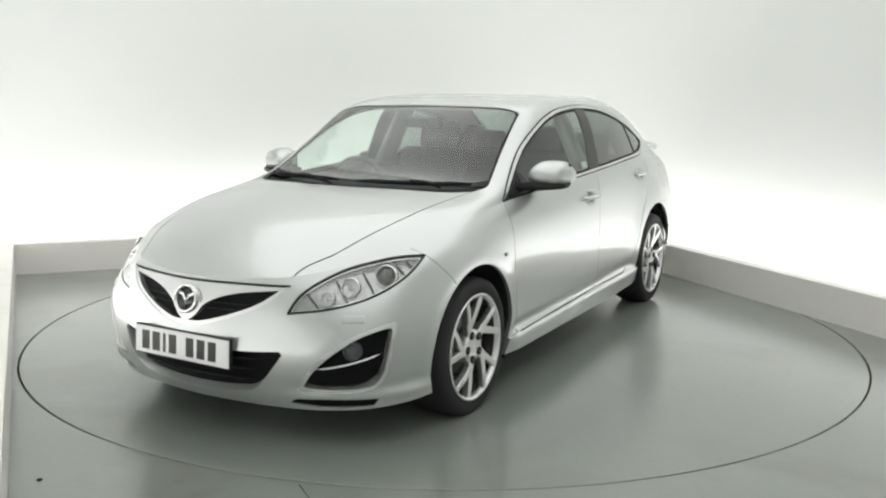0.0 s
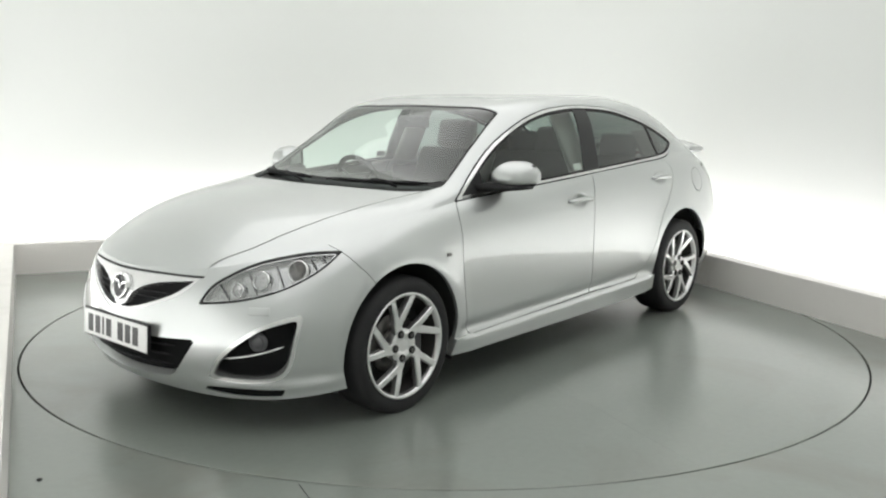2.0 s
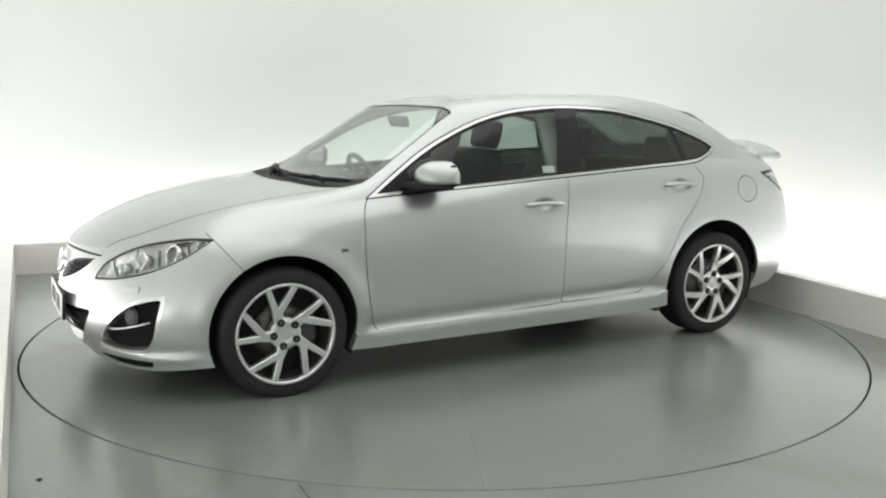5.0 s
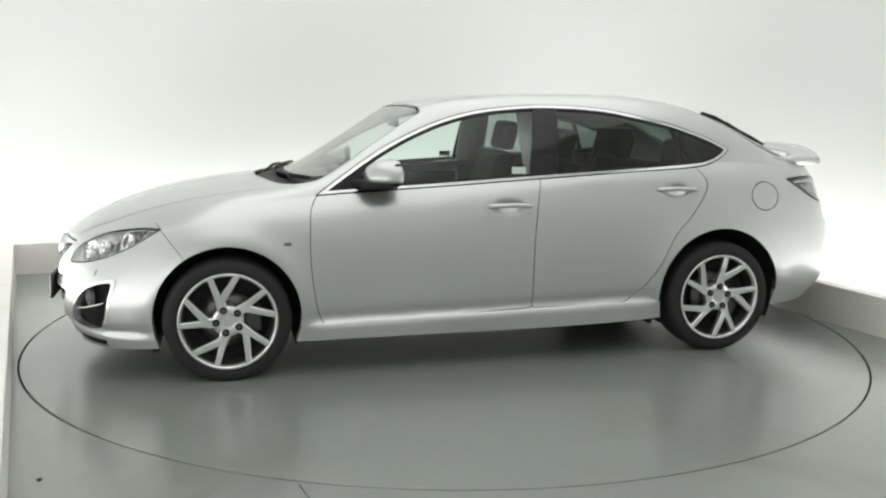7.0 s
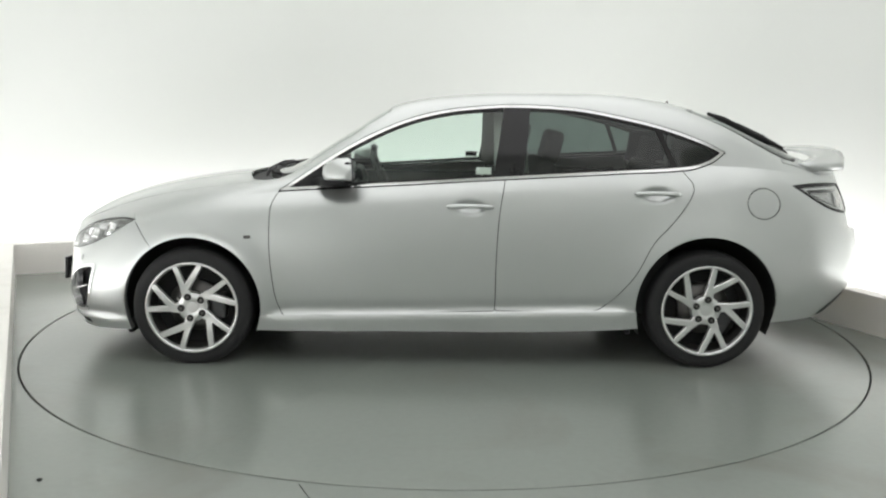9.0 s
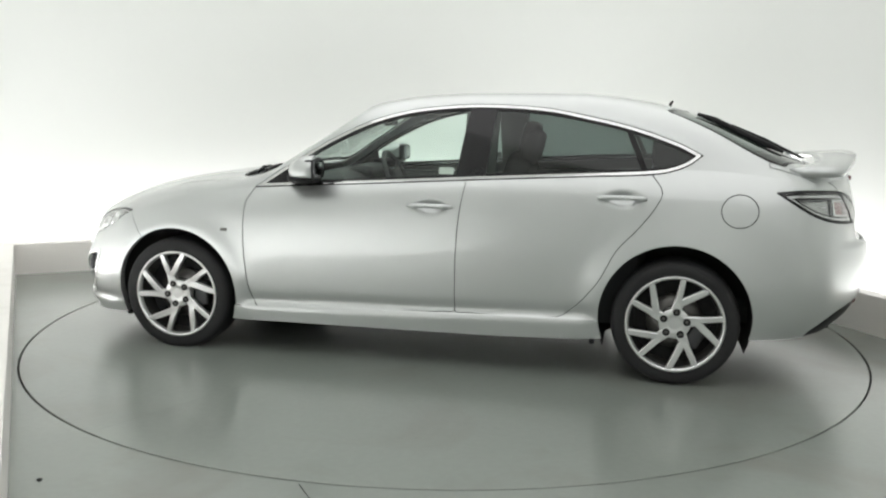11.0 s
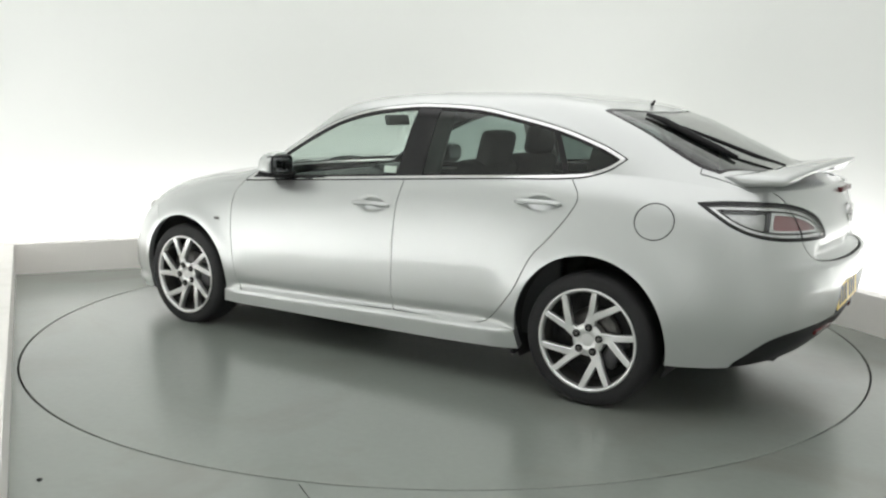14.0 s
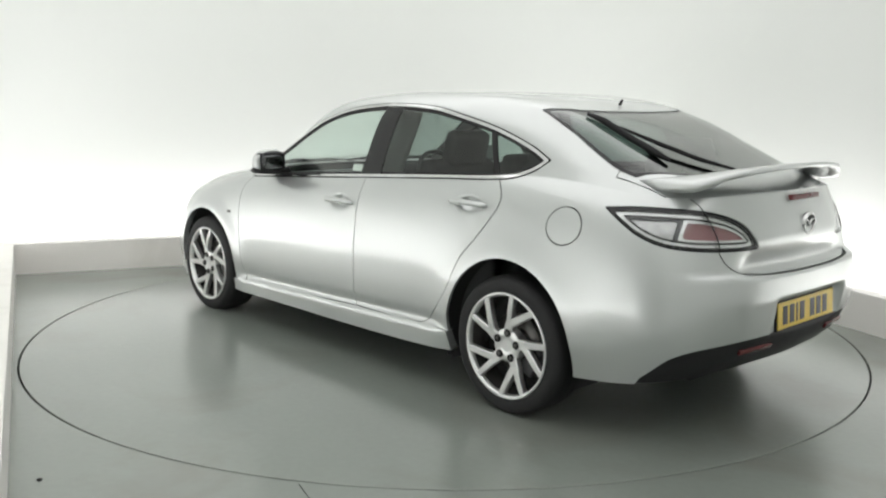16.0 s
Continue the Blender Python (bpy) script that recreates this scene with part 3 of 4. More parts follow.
def build_body():
    global L, T
    gaps = []
    skinny = 0.0022
    # wheel openings
    _, L = skin.cut(L, arch(WHEEL_X, 0.325, 0.362))
    _, L = skin.cut(L, arch(-WHEEL_X - 0.008, 0.340, 0.376))

    def take(polys, field, gap=skinny):
        a, b, c = skin.band(polys, field, gap)
        gaps.extend(b)
        return a, c

    # side windows: chrome surround, then panes and pillars
    zone, T2 = take(T, in_xz(DLO), 0.003)
    zone_l, L2 = take(L, in_xz(DLO), 0.003)
    zone += zone_l
    inner, chrome = skin.cut(zone, in_xz(DLO, -0.017))
    pair("window_chrome", chrome, CHROME, sink=-0.003, flange=0.01, label="bright chrome strip round the side windows")
    line = lambda x0, z0, x1, z1: (lambda p, s: (p[:, 0] - x0) + (p[:, 2] - z0) * (x0 - x1) / (z1 - z0))
    rear, front = skin.cut(inner, line(-0.225, 1.0, -0.285, 1.38))
    pillar, rear = (lambda r: (r[1], r[0]))(skin.cut(rear, line(-0.385, 1.0, -0.425, 1.38)))
    quarter, rear = skin.cut(rear, line(-1.215, 1.06, -1.12, 1.28))
    pane_r, post = skin.cut(rear, line(-1.185, 1.06, -1.09, 1.28)), None
    post, rear = pane_r
    sail, front = (lambda r: (r[1], r[0]))(skin.cut(front, lambda p, s: p[:, 0] - 0.665))
    for polys, nm, lb in ((front, "front_side_window", "clear lightly tinted front side window"), (rear, "rear_side_window", "dark privacy-tinted rear side window"), (quarter, "quarter_window", "dark tinted rear quarter window")):
        pane, rim = skin.cut(polys, in_xz(DLO, -0.029))
        pair(nm, pane, GLASS if nm[0] == "f" else PRIVACY, sink=0.006, label=lb)
        pair("window_rubber", rim, SEAL, sink=0.004, flange=0.008)
    pair("door_pillar", pillar, TRIM, sink=0.004, flange=0.01, label="gloss black door pillar trim")
    pair("window_post", post, SEAL, sink=0.004, flange=0.01)
    pair("mirror_sail", sail, BLACK, sink=0.002, flange=0.01, label="black plastic triangle behind the mirror")
    # top: bonnet, cowl, windscreen, hatch
    bonnet, T3 = take(T2, in_xy(BONNET), 0.003)
    nose, L3 = skin.cut(L2, lambda p, s: np.where(s < 0.515, 0.672 - p[:, 2], 1.0))
    nose_gap, L3 = skin.cut(L3, lambda p, s: np.where(s < 0.515, 0.663 - p[:, 2], 1.0))
    gaps.extend(nose_gap)
    bonnet += nose
    skin.mesh("bonnet", bonnet, PAINT, car, sides=BOTH, flange=0.012, label="silver painted bonnet panel")
    screen_zone, T4 = skin.cut(T3, in_xy(SCREEN))
    cowl, screen = skin.cut(screen_zone, in_xy(COWL))
    skin.mesh("scuttle_panel", cowl, BLACK, car, sides=BOTH, sink=0.022, flange=0.0, label="black plastic panel below the windscreen")
    edge_in, edge = skin.cut(screen, lambda p, s: np.maximum(inside(SCREEN, p[:, 0], p[:, 1]) + 0.014, 0.05 - inside(COWL, p[:, 0], p[:, 1])))
    skin.mesh("windscreen", edge_in, GLASS, car, sides=BOTH, sink=0.004, label="clear green-tinted windscreen")
    skin.mesh("windscreen_border", edge, SEAL, car, sides=BOTH, sink=0.004, label="black border of the windscreen")
    hatch, T5 = take(T4, in_xy(HATCH_GLASS), 0.003)
    hg, hb = skin.cut(hatch, in_xy(HATCH_GLASS, -0.016))
    skin.mesh("rear_window", hg, PRIVACY, car, sides=BOTH, sink=0.004, label="dark tinted sloping rear window")
    skin.mesh("rear_window_border", hb, TRIM, car, sides=BOTH, sink=0.004)
    lid, roof = take(T5, in_xy(REAR_LID))
    # sides
    fdoor, L4 = take(L3, in_xz(FRONT_DOOR))
    rdoor, L4 = take(L4, in_xz(REAR_DOOR))
    pair("front_door", fdoor, PAINT, flange=0.015, label="silver front door")
    pair("rear_door", rdoor, PAINT, flange=0.015, label="silver rear door")
    cap, L4 = take(L4, in_xz(FUEL_CAP), 0.0025)
    # the filler flap is on one flank only
    skin.mesh("fuel_flap", cap, PAINT, car, sides=(1,), flange=0.006, label="round silver fuel filler flap")
    skin.mesh("rear_wing_patch", cap, PAINT, car, sides=(-1,))
    skirt, L4 = skin.cut(L4, lambda p, s: np.where(np.abs(p[:, 0]) < 1.1, p[:, 2] - (0.290 - 0.022 * p[:, 0]), 1.0))
    pair("side_skirt", skirt, PAINT, flange=0.045, sink=-0.016, label="silver side skirt below the doors")
    # lamps and openings
    head, L4 = take(L4, in_sz(HEADLIGHT))
    fog, L4 = skin.cut(L4, in_sz(FOG))
    grille, L4 = skin.cut(L4, in_sz(GRILLE))
    intake, L4 = skin.cut(L4, in_sz(INTAKE))
    slot, L4 = skin.cut(L4, in_sz(SLOT))
    tail, L4 = take(L4, in_sz(TAILLAMP))
    diff, L4 = skin.cut(L4, in_sz(DIFFUSER))
    gate, L4 = take(L4, in_sz(TAILGATE))
    skin.mesh("tailgate", gate + lid, PAINT, car, sides=BOTH, flange=0.012, label="silver tailgate panel")
    # bumper joints
    front, L5 = take(L4, lambda p, s: np.where(p[:, 0] > 0, (1.62 - 0.8 * (0.70 - p[:, 2])) - p[:, 0], 1.0))
    back, L5 = take(L5, lambda p, s: np.where(p[:, 0] < 0, p[:, 0] - (-1.98 + 0.55 * (0.82 - p[:, 2])), 1.0), 0.00005)
    skin.mesh("front_bumper", front, PAINT, car, sides=BOTH, flange=0.035, label="silver front bumper")
    skin.mesh("rear_bumper", back, PAINT, car, sides=BOTH, label="silver rear bumper")
    wing_f, L6 = skin.cut(L5, lambda p, s: 0.93 - p[:, 0])
    wing_t, roof = skin.cut(roof, lambda p, s: 0.93 - p[:, 0])
    pair("front_wing", wing_f + wing_t, PAINT, flange=0.02, label="silver front wing over the wheel arch")
    lining, _ = skin.cut(roof, lambda p, s: np.maximum(p[:, 0] - 0.30, -1.5 - p[:, 0]))
    skin.mesh("headliner", lining, LINING, car, sides=BOTH, sink=0.028, label="pale grey roof lining")
    skin.mesh("body_shell", L6 + roof, PAINT, car, sides=BOTH, flange=0.015, label="silver roof, pillars and rear wings")
    skin.mesh("panel_gap", gaps, SEAL, car, sides=BOTH, sink=0.007, label="dark joints between the body panels")
    # black recesses, the shade of their depth put into the colour
    hole, wings = skin.cut(grille, in_sz(GRILLE_HOLE))
    skin.mesh("grille_surround", wings, SILVER, car, sides=BOTH, sink=0.004, flange=0.03, label="silver winged grille surround")
    pair("grille_mesh", hole, RECESS_SHADE, sink=0.032, label="black grille insert")
    skin.mesh("lower_intake", intake, RECESS_SHADE, car, sides=BOTH, sink=0.035, label="black lower air intake")
    # nearly flush strip whose dark colour stands in for the slot's depth
    pair("bumper_slot", slot, RECESS_SHADE, sink=0.007)
    skin.mesh("rear_valance", diff, BLACK, car, sides=BOTH, sink=0.006, flange=0.03, label="black lower rear valance")
    return head, fog, tail


head_polys, fog_polys, tail_polys = build_body()


# ---- wheels ----
def spoke(bm, a0, r0, w0, a1, r1, w1, y0, y1, depth):
    """A tapered bar of the wheel's face from (angle, radius, half width) to another; y is the face."""
    n = 4
    rows = []
    p0, p1 = Vector((r0 * math.cos(a0), 0, r0 * math.sin(a0))), Vector((r1 * math.cos(a1), 0, r1 * math.sin(a1)))
    for k in range(n + 1):
        t = k / n
        c = p0.lerp(p1, t)
        c.y = y0 + (y1 - y0) * t + 0.003 * math.sin(math.pi * t)
        rows.append((c, w0 + (w1 - w0) * t))
    ax = (rows[-1][0] - rows[0][0]).normalized()
    cross = Vector((-ax.z, 0, ax.x)).normalized()
    loops = []
    for c, w in rows:
        loops.append([bm.verts.new(c + cross * o + Vector((0, d, 0))) for o, d in ((-w, -depth), (-w, -0.004), (-w * 0.75, 0), (w * 0.75, 0), (w, -0.004), (w, -depth))])
    for p, q in zip(loops, loops[1:]):
        for i in range(5):
            bm.faces.new((p[i], q[i], q[i + 1], p[i + 1]))
    for lp in (loops[0], loops[-1]):
        bm.faces.new(lp)
    bmesh.ops.recalc_face_normals(bm, faces=bm.faces[:])


def build_wheel():
    """A wheel with its face towards +y; angles run as seen from that side."""
    hub = new("wheel")
    hub.parent = car
    bm = bmesh.new()
    ring(bm, [(0.228, 0.096), (0.240, 0.108), (0.247, 0.109), (0.262, 0.113), (0.285, 0.114), (0.300, 0.108), (0.311, 0.098), (0.316, 0.080), (0.3185, 0.05), (0.319, 0.0), (0.3185, -0.05), (0.316, -0.08), (0.309, -0.1), (0.29, -0.112), (0.24, -0.108), (0.228, -0.096)], 96)
    part("tyre", bm, TYRE, hub, "black low-profile tyre")
    bm = bmesh.new()
    for k in range(3):
        ring(bm, [(0.3192, -0.05 + 0.045 * k), (0.3196, -0.046 + 0.045 * k), (0.3192, -0.042 + 0.045 * k)], 96)
    part("tread_groove", bm, SEAL, hub)
    bm = bmesh.new()
    ring(bm, [(0.243, 0.104), (0.246, 0.112), (0.241, 0.116), (0.233, 0.113), (0.228, 0.104), (0.225, 0.090)], 96)
    part("rim", bm, ALLOY, hub, "bright alloy rim")
    # same alloy as the rim, darkened to stand in for shade
    bm = bmesh.new()
    ring(bm, [(0.225, 0.090), (0.218, 0.06), (0.214, 0.0), (0.216, -0.08), (0.226, -0.1)], 96)
    part("rim_barrel", bm, BARREL_SHADE, hub, "inner rim barrel with shade put into its dark colour")
    for k in range(5):
        # a pair of swept arms joined near the hub
        bm = bmesh.new()
        a = math.pi - radians(116 - 72 * k)
        d = -1
        spoke(bm, a, 0.045, 0.029, a - d * radians(5), 0.124, 0.021, 0.096, 0.100, 0.030)
        spoke(bm, a - d * radians(3), 0.104, 0.0165, a - d * radians(5), 0.234, 0.0140, 0.1005, 0.112, 0.030)
        spoke(bm, a - d * radians(4), 0.100, 0.0185, a - d * radians(38), 0.234, 0.0145, 0.1005, 0.112, 0.030)
        part("spoke", bm, ALLOY, hub, smooth=False)
    bm = bmesh.new()
    lp = ring(bm, [(0.078, 0.05), (0.078, 0.092), (0.075, 0.0965), (0.036, 0.097), (0.034, 0.0955), (0.028, 0.0955), (0.012, 0.0965)], 40)
    bm.faces.new(lp[-1])
    part("hub_cap", bm, ALLOY, hub, "round alloy wheel centre")
    for k in range(5):
        a = math.pi - radians(113 - 72 * k)
        # proud black disc: the bolt hole's shade is put into its colour
        bm = bmesh.new()
        lp = ring(bm, [(0.0185, 0.085), (0.0185, 0.1035), (0.0165, 0.104), (0.015, 0.1028), (0.008, 0.1028), (0.0075, 0.105), (0.005, 0.1058)], 16)
        bm.faces.new(lp[-1])
        for v in bm.verts:
            v.co += Vector((0.060 * math.cos(a), 0, 0.060 * math.sin(a)))
        bolt = part("bolt_hole_disc", bm, SEAL, hub, "black disc standing in for the shaded bolt hole")
        bm = bmesh.new()
        lp = ring(bm, [(0.0085, 0.100), (0.0085, 0.1055), (0.007, 0.1065)], 6)
        bm.faces.new(lp[-1])
        for v in bm.verts:
            v.co += Vector((0.060 * math.cos(a), 0, 0.060 * math.sin(a)))
        part("bolt_head", bm, DISC, bolt, "worn steel bolt head", smooth=False)
    bm = bmesh.new()
    lp = ring(bm, [(0.07, 0.03), (0.140, 0.03), (0.140, 0.005), (0.07, 0.005)], 48)
    lp2 = ring(bm, [(0.075, 0.005), (0.075, 0.05), (0.01, 0.052)], 40)
    part("brake_disc", bm, DISC, hub, "worn steel brake disc")
    bm = bmesh.new()
    box(bm, -0.165, -0.085, -0.02, 0.06, -0.07, 0.07, 0.015)
    part("brake_caliper", bm, DARKGREY, hub, "grey brake caliper")
    # black disc added behind the spokes, standing in for shade in the gaps
    bm = bmesh.new()
    lp = ring(bm, [(0.214, 0.0), (0.05, 0.0)], 40)
    part("gap_shade_disc", bm, SEAL, hub)
    return hub


first = build_wheel()
first.matrix_basis = pose(WHEEL_X, 0.780, 0.308)
for x, side, turn in ((-WHEEL_X - 0.014, 1, -29), (WHEEL_X, -1, 20), (-WHEEL_X - 0.014, -1, 50)):
    copy_thing(first, pose(x, 0.780 * side, 0.317 if x < 0 else 0.308, 0, 0, 0 if side > 0 else 180) @ pose(0, 0, 0, 0, turn, 0))


def build_under():
    """Wheel housings, floor pan, silencer and mudguard edges."""
    for x, z, r in ((WHEEL_X, 0.325, 0.368), (-WHEEL_X - 0.008, 0.340, 0.382)):
        for sg in BOTH:
            bm = bmesh.new()
            n, rows = 40, []
            for k in range(n + 1):
                a = radians(-25 + 230 * k / n)
                rim = 0.876 - 0.040 * max(0.0, math.cos(a) * math.copysign(1, x))
                rows.append([bm.verts.new((x + rr * math.cos(a), sg * y, z + rr * math.sin(a))) for rr, y in ((0.02, 0.56), (r, 0.56), (r + 0.002, rim))])
            for p, q in zip(rows, rows[1:]):
                for i in range(2):
                    bm.faces.new((p[i], p[i + 1], q[i + 1], q[i]))
            part("wheel_housing", bm, SEAL, car, "black wheel arch liner")
    bm = bmesh.new()
    box(bm, -1.85, 2.0, -0.56, 0.56, 0.215, 0.27, 0.02)
    box(bm, -0.95, 0.95, -0.84, 0.84, 0.21, 0.25, 0.01)
    part("floor_pan", bm, SEAL, car, "dark underbody floor")
    bm = bmesh.new()
    box(bm, -2.05, -1.72, -0.5, -0.02, 0.255, 0.32, 0.03)
    part("silencer", bm, BLACK, car, "dark exhaust silencer")
    for sg in BOTH:
        bm = bmesh.new()
        box(bm, 1.70, 1.73, sg * 0.72 - 0.09, sg * 0.72 + 0.09, 0.150, 0.22, 0.006)
        part("air_deflector", bm, BLACK, car, "small black flap ahead of the wheel")
        bm = bmesh.new()
        box(bm, -0.98, -0.955, sg * 0.76 - 0.09, sg * 0.76 + 0.09, 0.175, 0.27, 0.006)
        part("air_deflector", bm, BLACK, car, "small black flap ahead of the wheel")


build_under()


# ---- lamps, grille, plates ----
def loft(bm, loops, close=True, caps=True):
    vs = [[bm.verts.new(p) for p in lp] for lp in loops]
    n = len(vs[0])
    for a, b in zip(vs, vs[1:]):
        for i in range(n if close else n - 1):
            bm.faces.new((a[i], a[(i + 1) % n], b[(i + 1) % n], b[i]))
    if caps:
        bm.faces.new(vs[0]), bm.faces.new(vs[-1][::-1])
    bmesh.ops.recalc_face_normals(bm, faces=bm.faces[:])


def bar(name, points, r, material, parent, label="", flat=1.0, n=10):
    """A round bar along points, its radius r tapered at the ends."""
    bm = bmesh.new()
    loops = []
    P = [Vector(p) for p in points]
    for i, p in enumerate(P):
        ax = (P[min(i + 1, len(P) - 1)] - P[max(i - 1, 0)]).normalized()
        up = Vector((0, 0, 1)) if abs(ax.z) < 0.9 else Vector((1, 0, 0))
        a = ax.cross(up).normalized()
        b = a.cross(ax)
        k = 0.55 if i in (0, len(P) - 1) else 1.0
        loops.append([p + (a * math.cos(2 * math.pi * j / n) + b * flat * math.sin(2 * math.pi * j / n)) * r * k for j in range(n)])
    loft(bm, loops)
    return part(name, bm, material, parent, label)


def surf(s, z):
    """The place and outward normal of the side surface at a distance round from the nose and a height."""
    f = np.interp(s, S_LINE, np.arange(len(S_LINE)))
    i = min(int(f), len(S_LINE) - 2)
    cols = side_grid[i] * (1 - f + i) + side_grid[i + 1] * (f - i)
    j = int(np.argmin(np.abs(cols[:, 2] - z)))
    nor = skin.nor[i * side_grid.shape[1] + j]
    return Vector((float(np.interp(z, cols[:, 2], cols[:, 0])), float(np.interp(z, cols[:, 2], cols[:, 1])), z)), Vector(nor)


def facing(p, n, sg):
    """A pose at p whose z axis points along n, mirrored to the flank."""
    p, n = Vector((p.x, p.y * sg, p.z)), Vector((n.x, n.y * sg, n.z))
    return Matrix.Translation(p) @ n.to_track_quat("Z", "Y").to_matrix().to_4x4()


def turned(name, rows, material, parent, m, label="", n=32, cap=True, scale=(1, 1, 1)):
    bm = bmesh.new()
    lp = ring(bm, rows, n, "z")
    if cap:
        bm.faces.new(lp[-1])
    bmesh.ops.transform(bm, matrix=m @ Matrix.Diagonal((*scale, 1)), verts=bm.verts[:])
    bmesh.ops.recalc_face_normals(bm, faces=bm.faces[:])
    return part(name, bm, material, parent, label)


def build_lamps():
    body, rim = skin.cut(head_polys, in_sz(HEADLIGHT, -0.008))
    _, wall = skin.cut(body, in_sz(HEADLIGHT, -0.010))
    for sg in BOTH:
        lamp = skin.mesh("headlight", body, BOWL, car, sides=(sg,), sink=0.034, label="clear headlight with silver reflectors")
        skin.mesh("lamp_bezel", rim, TRIM, lamp, sides=(sg,), sink=0.004, label="dark rim of the headlight")
        skin.mesh("lamp_wall", wall, CHROME, lamp, sides=(sg,), sink=0.004, flange=0.032)
        skin.mesh("lamp_cover", body, CLEAR, lamp, sides=(sg,), sink=0.002, label="clear glossy lamp cover")
        for s, z, r, nm in ((0.885, 0.700, 0.040, "projector"), (0.735, 0.662, 0.034, "reflector_bowl"), (0.645, 0.622, 0.026, "reflector_bowl")):
            p, n = surf(s, z)
            n = (n + Vector((0.9, 0, 0))).normalized()
            m = facing(p - n * 0.040, n, sg)
            turned(nm, [(r * 1.2, 0.0), (r * 1.2, 0.026), (r * 1.12, 0.031), (r, 0.028), (r * 0.95, 0.012)], CHROME, lamp, m, "chrome lamp bowl", cap=False)
            if nm == "projector":
                turned("projector_lens", [(r * 0.95, 0.012), (r * 0.85, 0.024), (r * 0.6, 0.032), (r * 0.3, 0.036)], DISC, lamp, m, "round projector lens")
            else:
                turned("bulb_shield", [(r * 0.95, 0.012), (r * 0.5, 0.004), (r * 0.3, 0.014), (r * 0.2, 0.018)], PALEL, lamp, m)
        # slanted dark bars between the bowls stand in for streaks reflected in chrome
        low = lambda s: np.interp(s, (0.478, 0.66, 0.832, 0.985, 1.108), (0.560, 0.581, 0.625, 0.692, 0.768))
        top = lambda s: np.interp(s, (0.478, 0.561, 0.712, 0.882, 1.108), (0.560, 0.646, 0.722, 0.757, 0.768))
        for s in (0.575, 0.69, 0.80, 0.955, 1.01):
            pts = []
            for k in range(4):
                u = s + 0.035 * (1 - k / 3)
                q, n = surf(u, float(low(u) + (top(u) - low(u)) * (0.12 + 0.76 * k / 3)))
                q = q - n * 0.028
                pts.append((q.x, sg * q.y, q.z))
            bar("reflection_streak", pts, 0.005, DARKGREY, lamp, flat=0.8, n=8)
        # fog lamp recess with its bright blade
        recess = skin.mesh("fog_recess", fog_polys, RECESS_SHADE, car, sides=(sg,), sink=0.042, label="black fog lamp recess in the bumper")
        _, edge = skin.cut(fog_polys, in_sz(FOG, -0.017))
        skin.mesh("recess_edge", edge, SILVER, recess, sides=(sg,), sink=-0.004, flange=0.04, label="silver edge of the fog lamp recess")
        p, n = surf(0.725, 0.418)
        n = (n + Vector((0.7, 0, 0))).normalized()
        m = facing(p - n * 0.04, n, sg)
        turned("fog_lamp", [(0.040, 0.0), (0.038, 0.02), (0.029, 0.022), (0.027, 0.012), (0.016, 0.006), (0.006, 0.012)], DARKGREY, recess, m, "small round fog lamp")
        turned("fog_lens", [(0.029, 0.020), (0.024, 0.027), (0.012, 0.030)], DARKGREY, recess, m)
        pts = []
        for k in range(9):
            q, n = surf(0.585 + 0.265 * k / 8, 0.343 + 0.058 * (k / 8) ** 1.4)
            q = q - n * 0.014
            pts.append((q.x, sg * q.y, q.z))
        bar("fog_blade", pts, 0.008, SILVER, recess, "thin silver blade under the fog lamp", flat=0.7)
        # headlamp washer cover
        p, n = surf(0.74, 0.545)
        bm = bmesh.new()
        box(bm, -0.045, 0.045, -0.016, 0.016, -0.004, 0.003, 0.003)
        bmesh.ops.transform(bm, matrix=facing(p, n, sg), verts=bm.verts[:])
        part("washer_cover", bm, PAINT, car, "small silver headlamp washer cover")
        # tail lamp: dark border, silver band, pale and red chambers under a clear cover
        inner, border = skin.cut(tail_polys, in_sz(TAILLAMP, -0.014))
        lamp = skin.mesh("tail_light", border, TRIM, car, sides=(sg,), sink=0.0, flange=0.02, label="wrap-round tail light with red and clear chambers")
        core, silver = skin.cut(inner, in_sz(TAILLAMP, -0.027))
        skin.mesh("lamp_band", silver, SILVER, lamp, sides=(sg,), sink=0.010, flange=0.01, label="bright silver band in the tail light")
        core, ring_in = skin.cut(core, in_sz(TAILLAMP, -0.036))
        skin.mesh("inner_ring", ring_in, TRIM, lamp, sides=(sg,), sink=0.012, flange=0.012)
        zone, pale = skin.cut(core, lambda q, s: (5.03 + 0.35 * (q[:, 2] - 0.90)) - s)
        red, frame_in = skin.cut(zone, lambda q, s: np.maximum(inside(TAILLAMP, s, q[:, 2]) + 0.045, (5.048 + 0.35 * (q[:, 2] - 0.90)) - s))
        pale, dark = skin.cut(pale, lambda q, s: np.maximum(q[:, 2] - 0.950, s - (5.008 + 0.35 * (q[:, 2] - 0.90))))
        skin.mesh("chamber_frame", frame_in, SILVER, lamp, sides=(sg,), sink=0.010, flange=0.01, label="thin silver frame of the red chamber")
        skin.mesh("red_chamber", red, REDL, lamp, sides=(sg,), sink=0.018, label="dull red lamp chamber")
        skin.mesh("clear_chamber", pale, BOWL, lamp, sides=(sg,), sink=0.020, label="pale ribbed lamp chamber")
        skin.mesh("chamber_edge", dark, DARKGREY, lamp, sides=(sg,), sink=0.014)
        pts = []
        for k in range(9):
            q, n = surf(5.205 - 0.075 * (k / 8) ** 1.6, 0.826 + 0.156 * k / 8)
            q = q + n * 0.001
            pts.append((q.x, sg * q.y, q.z))
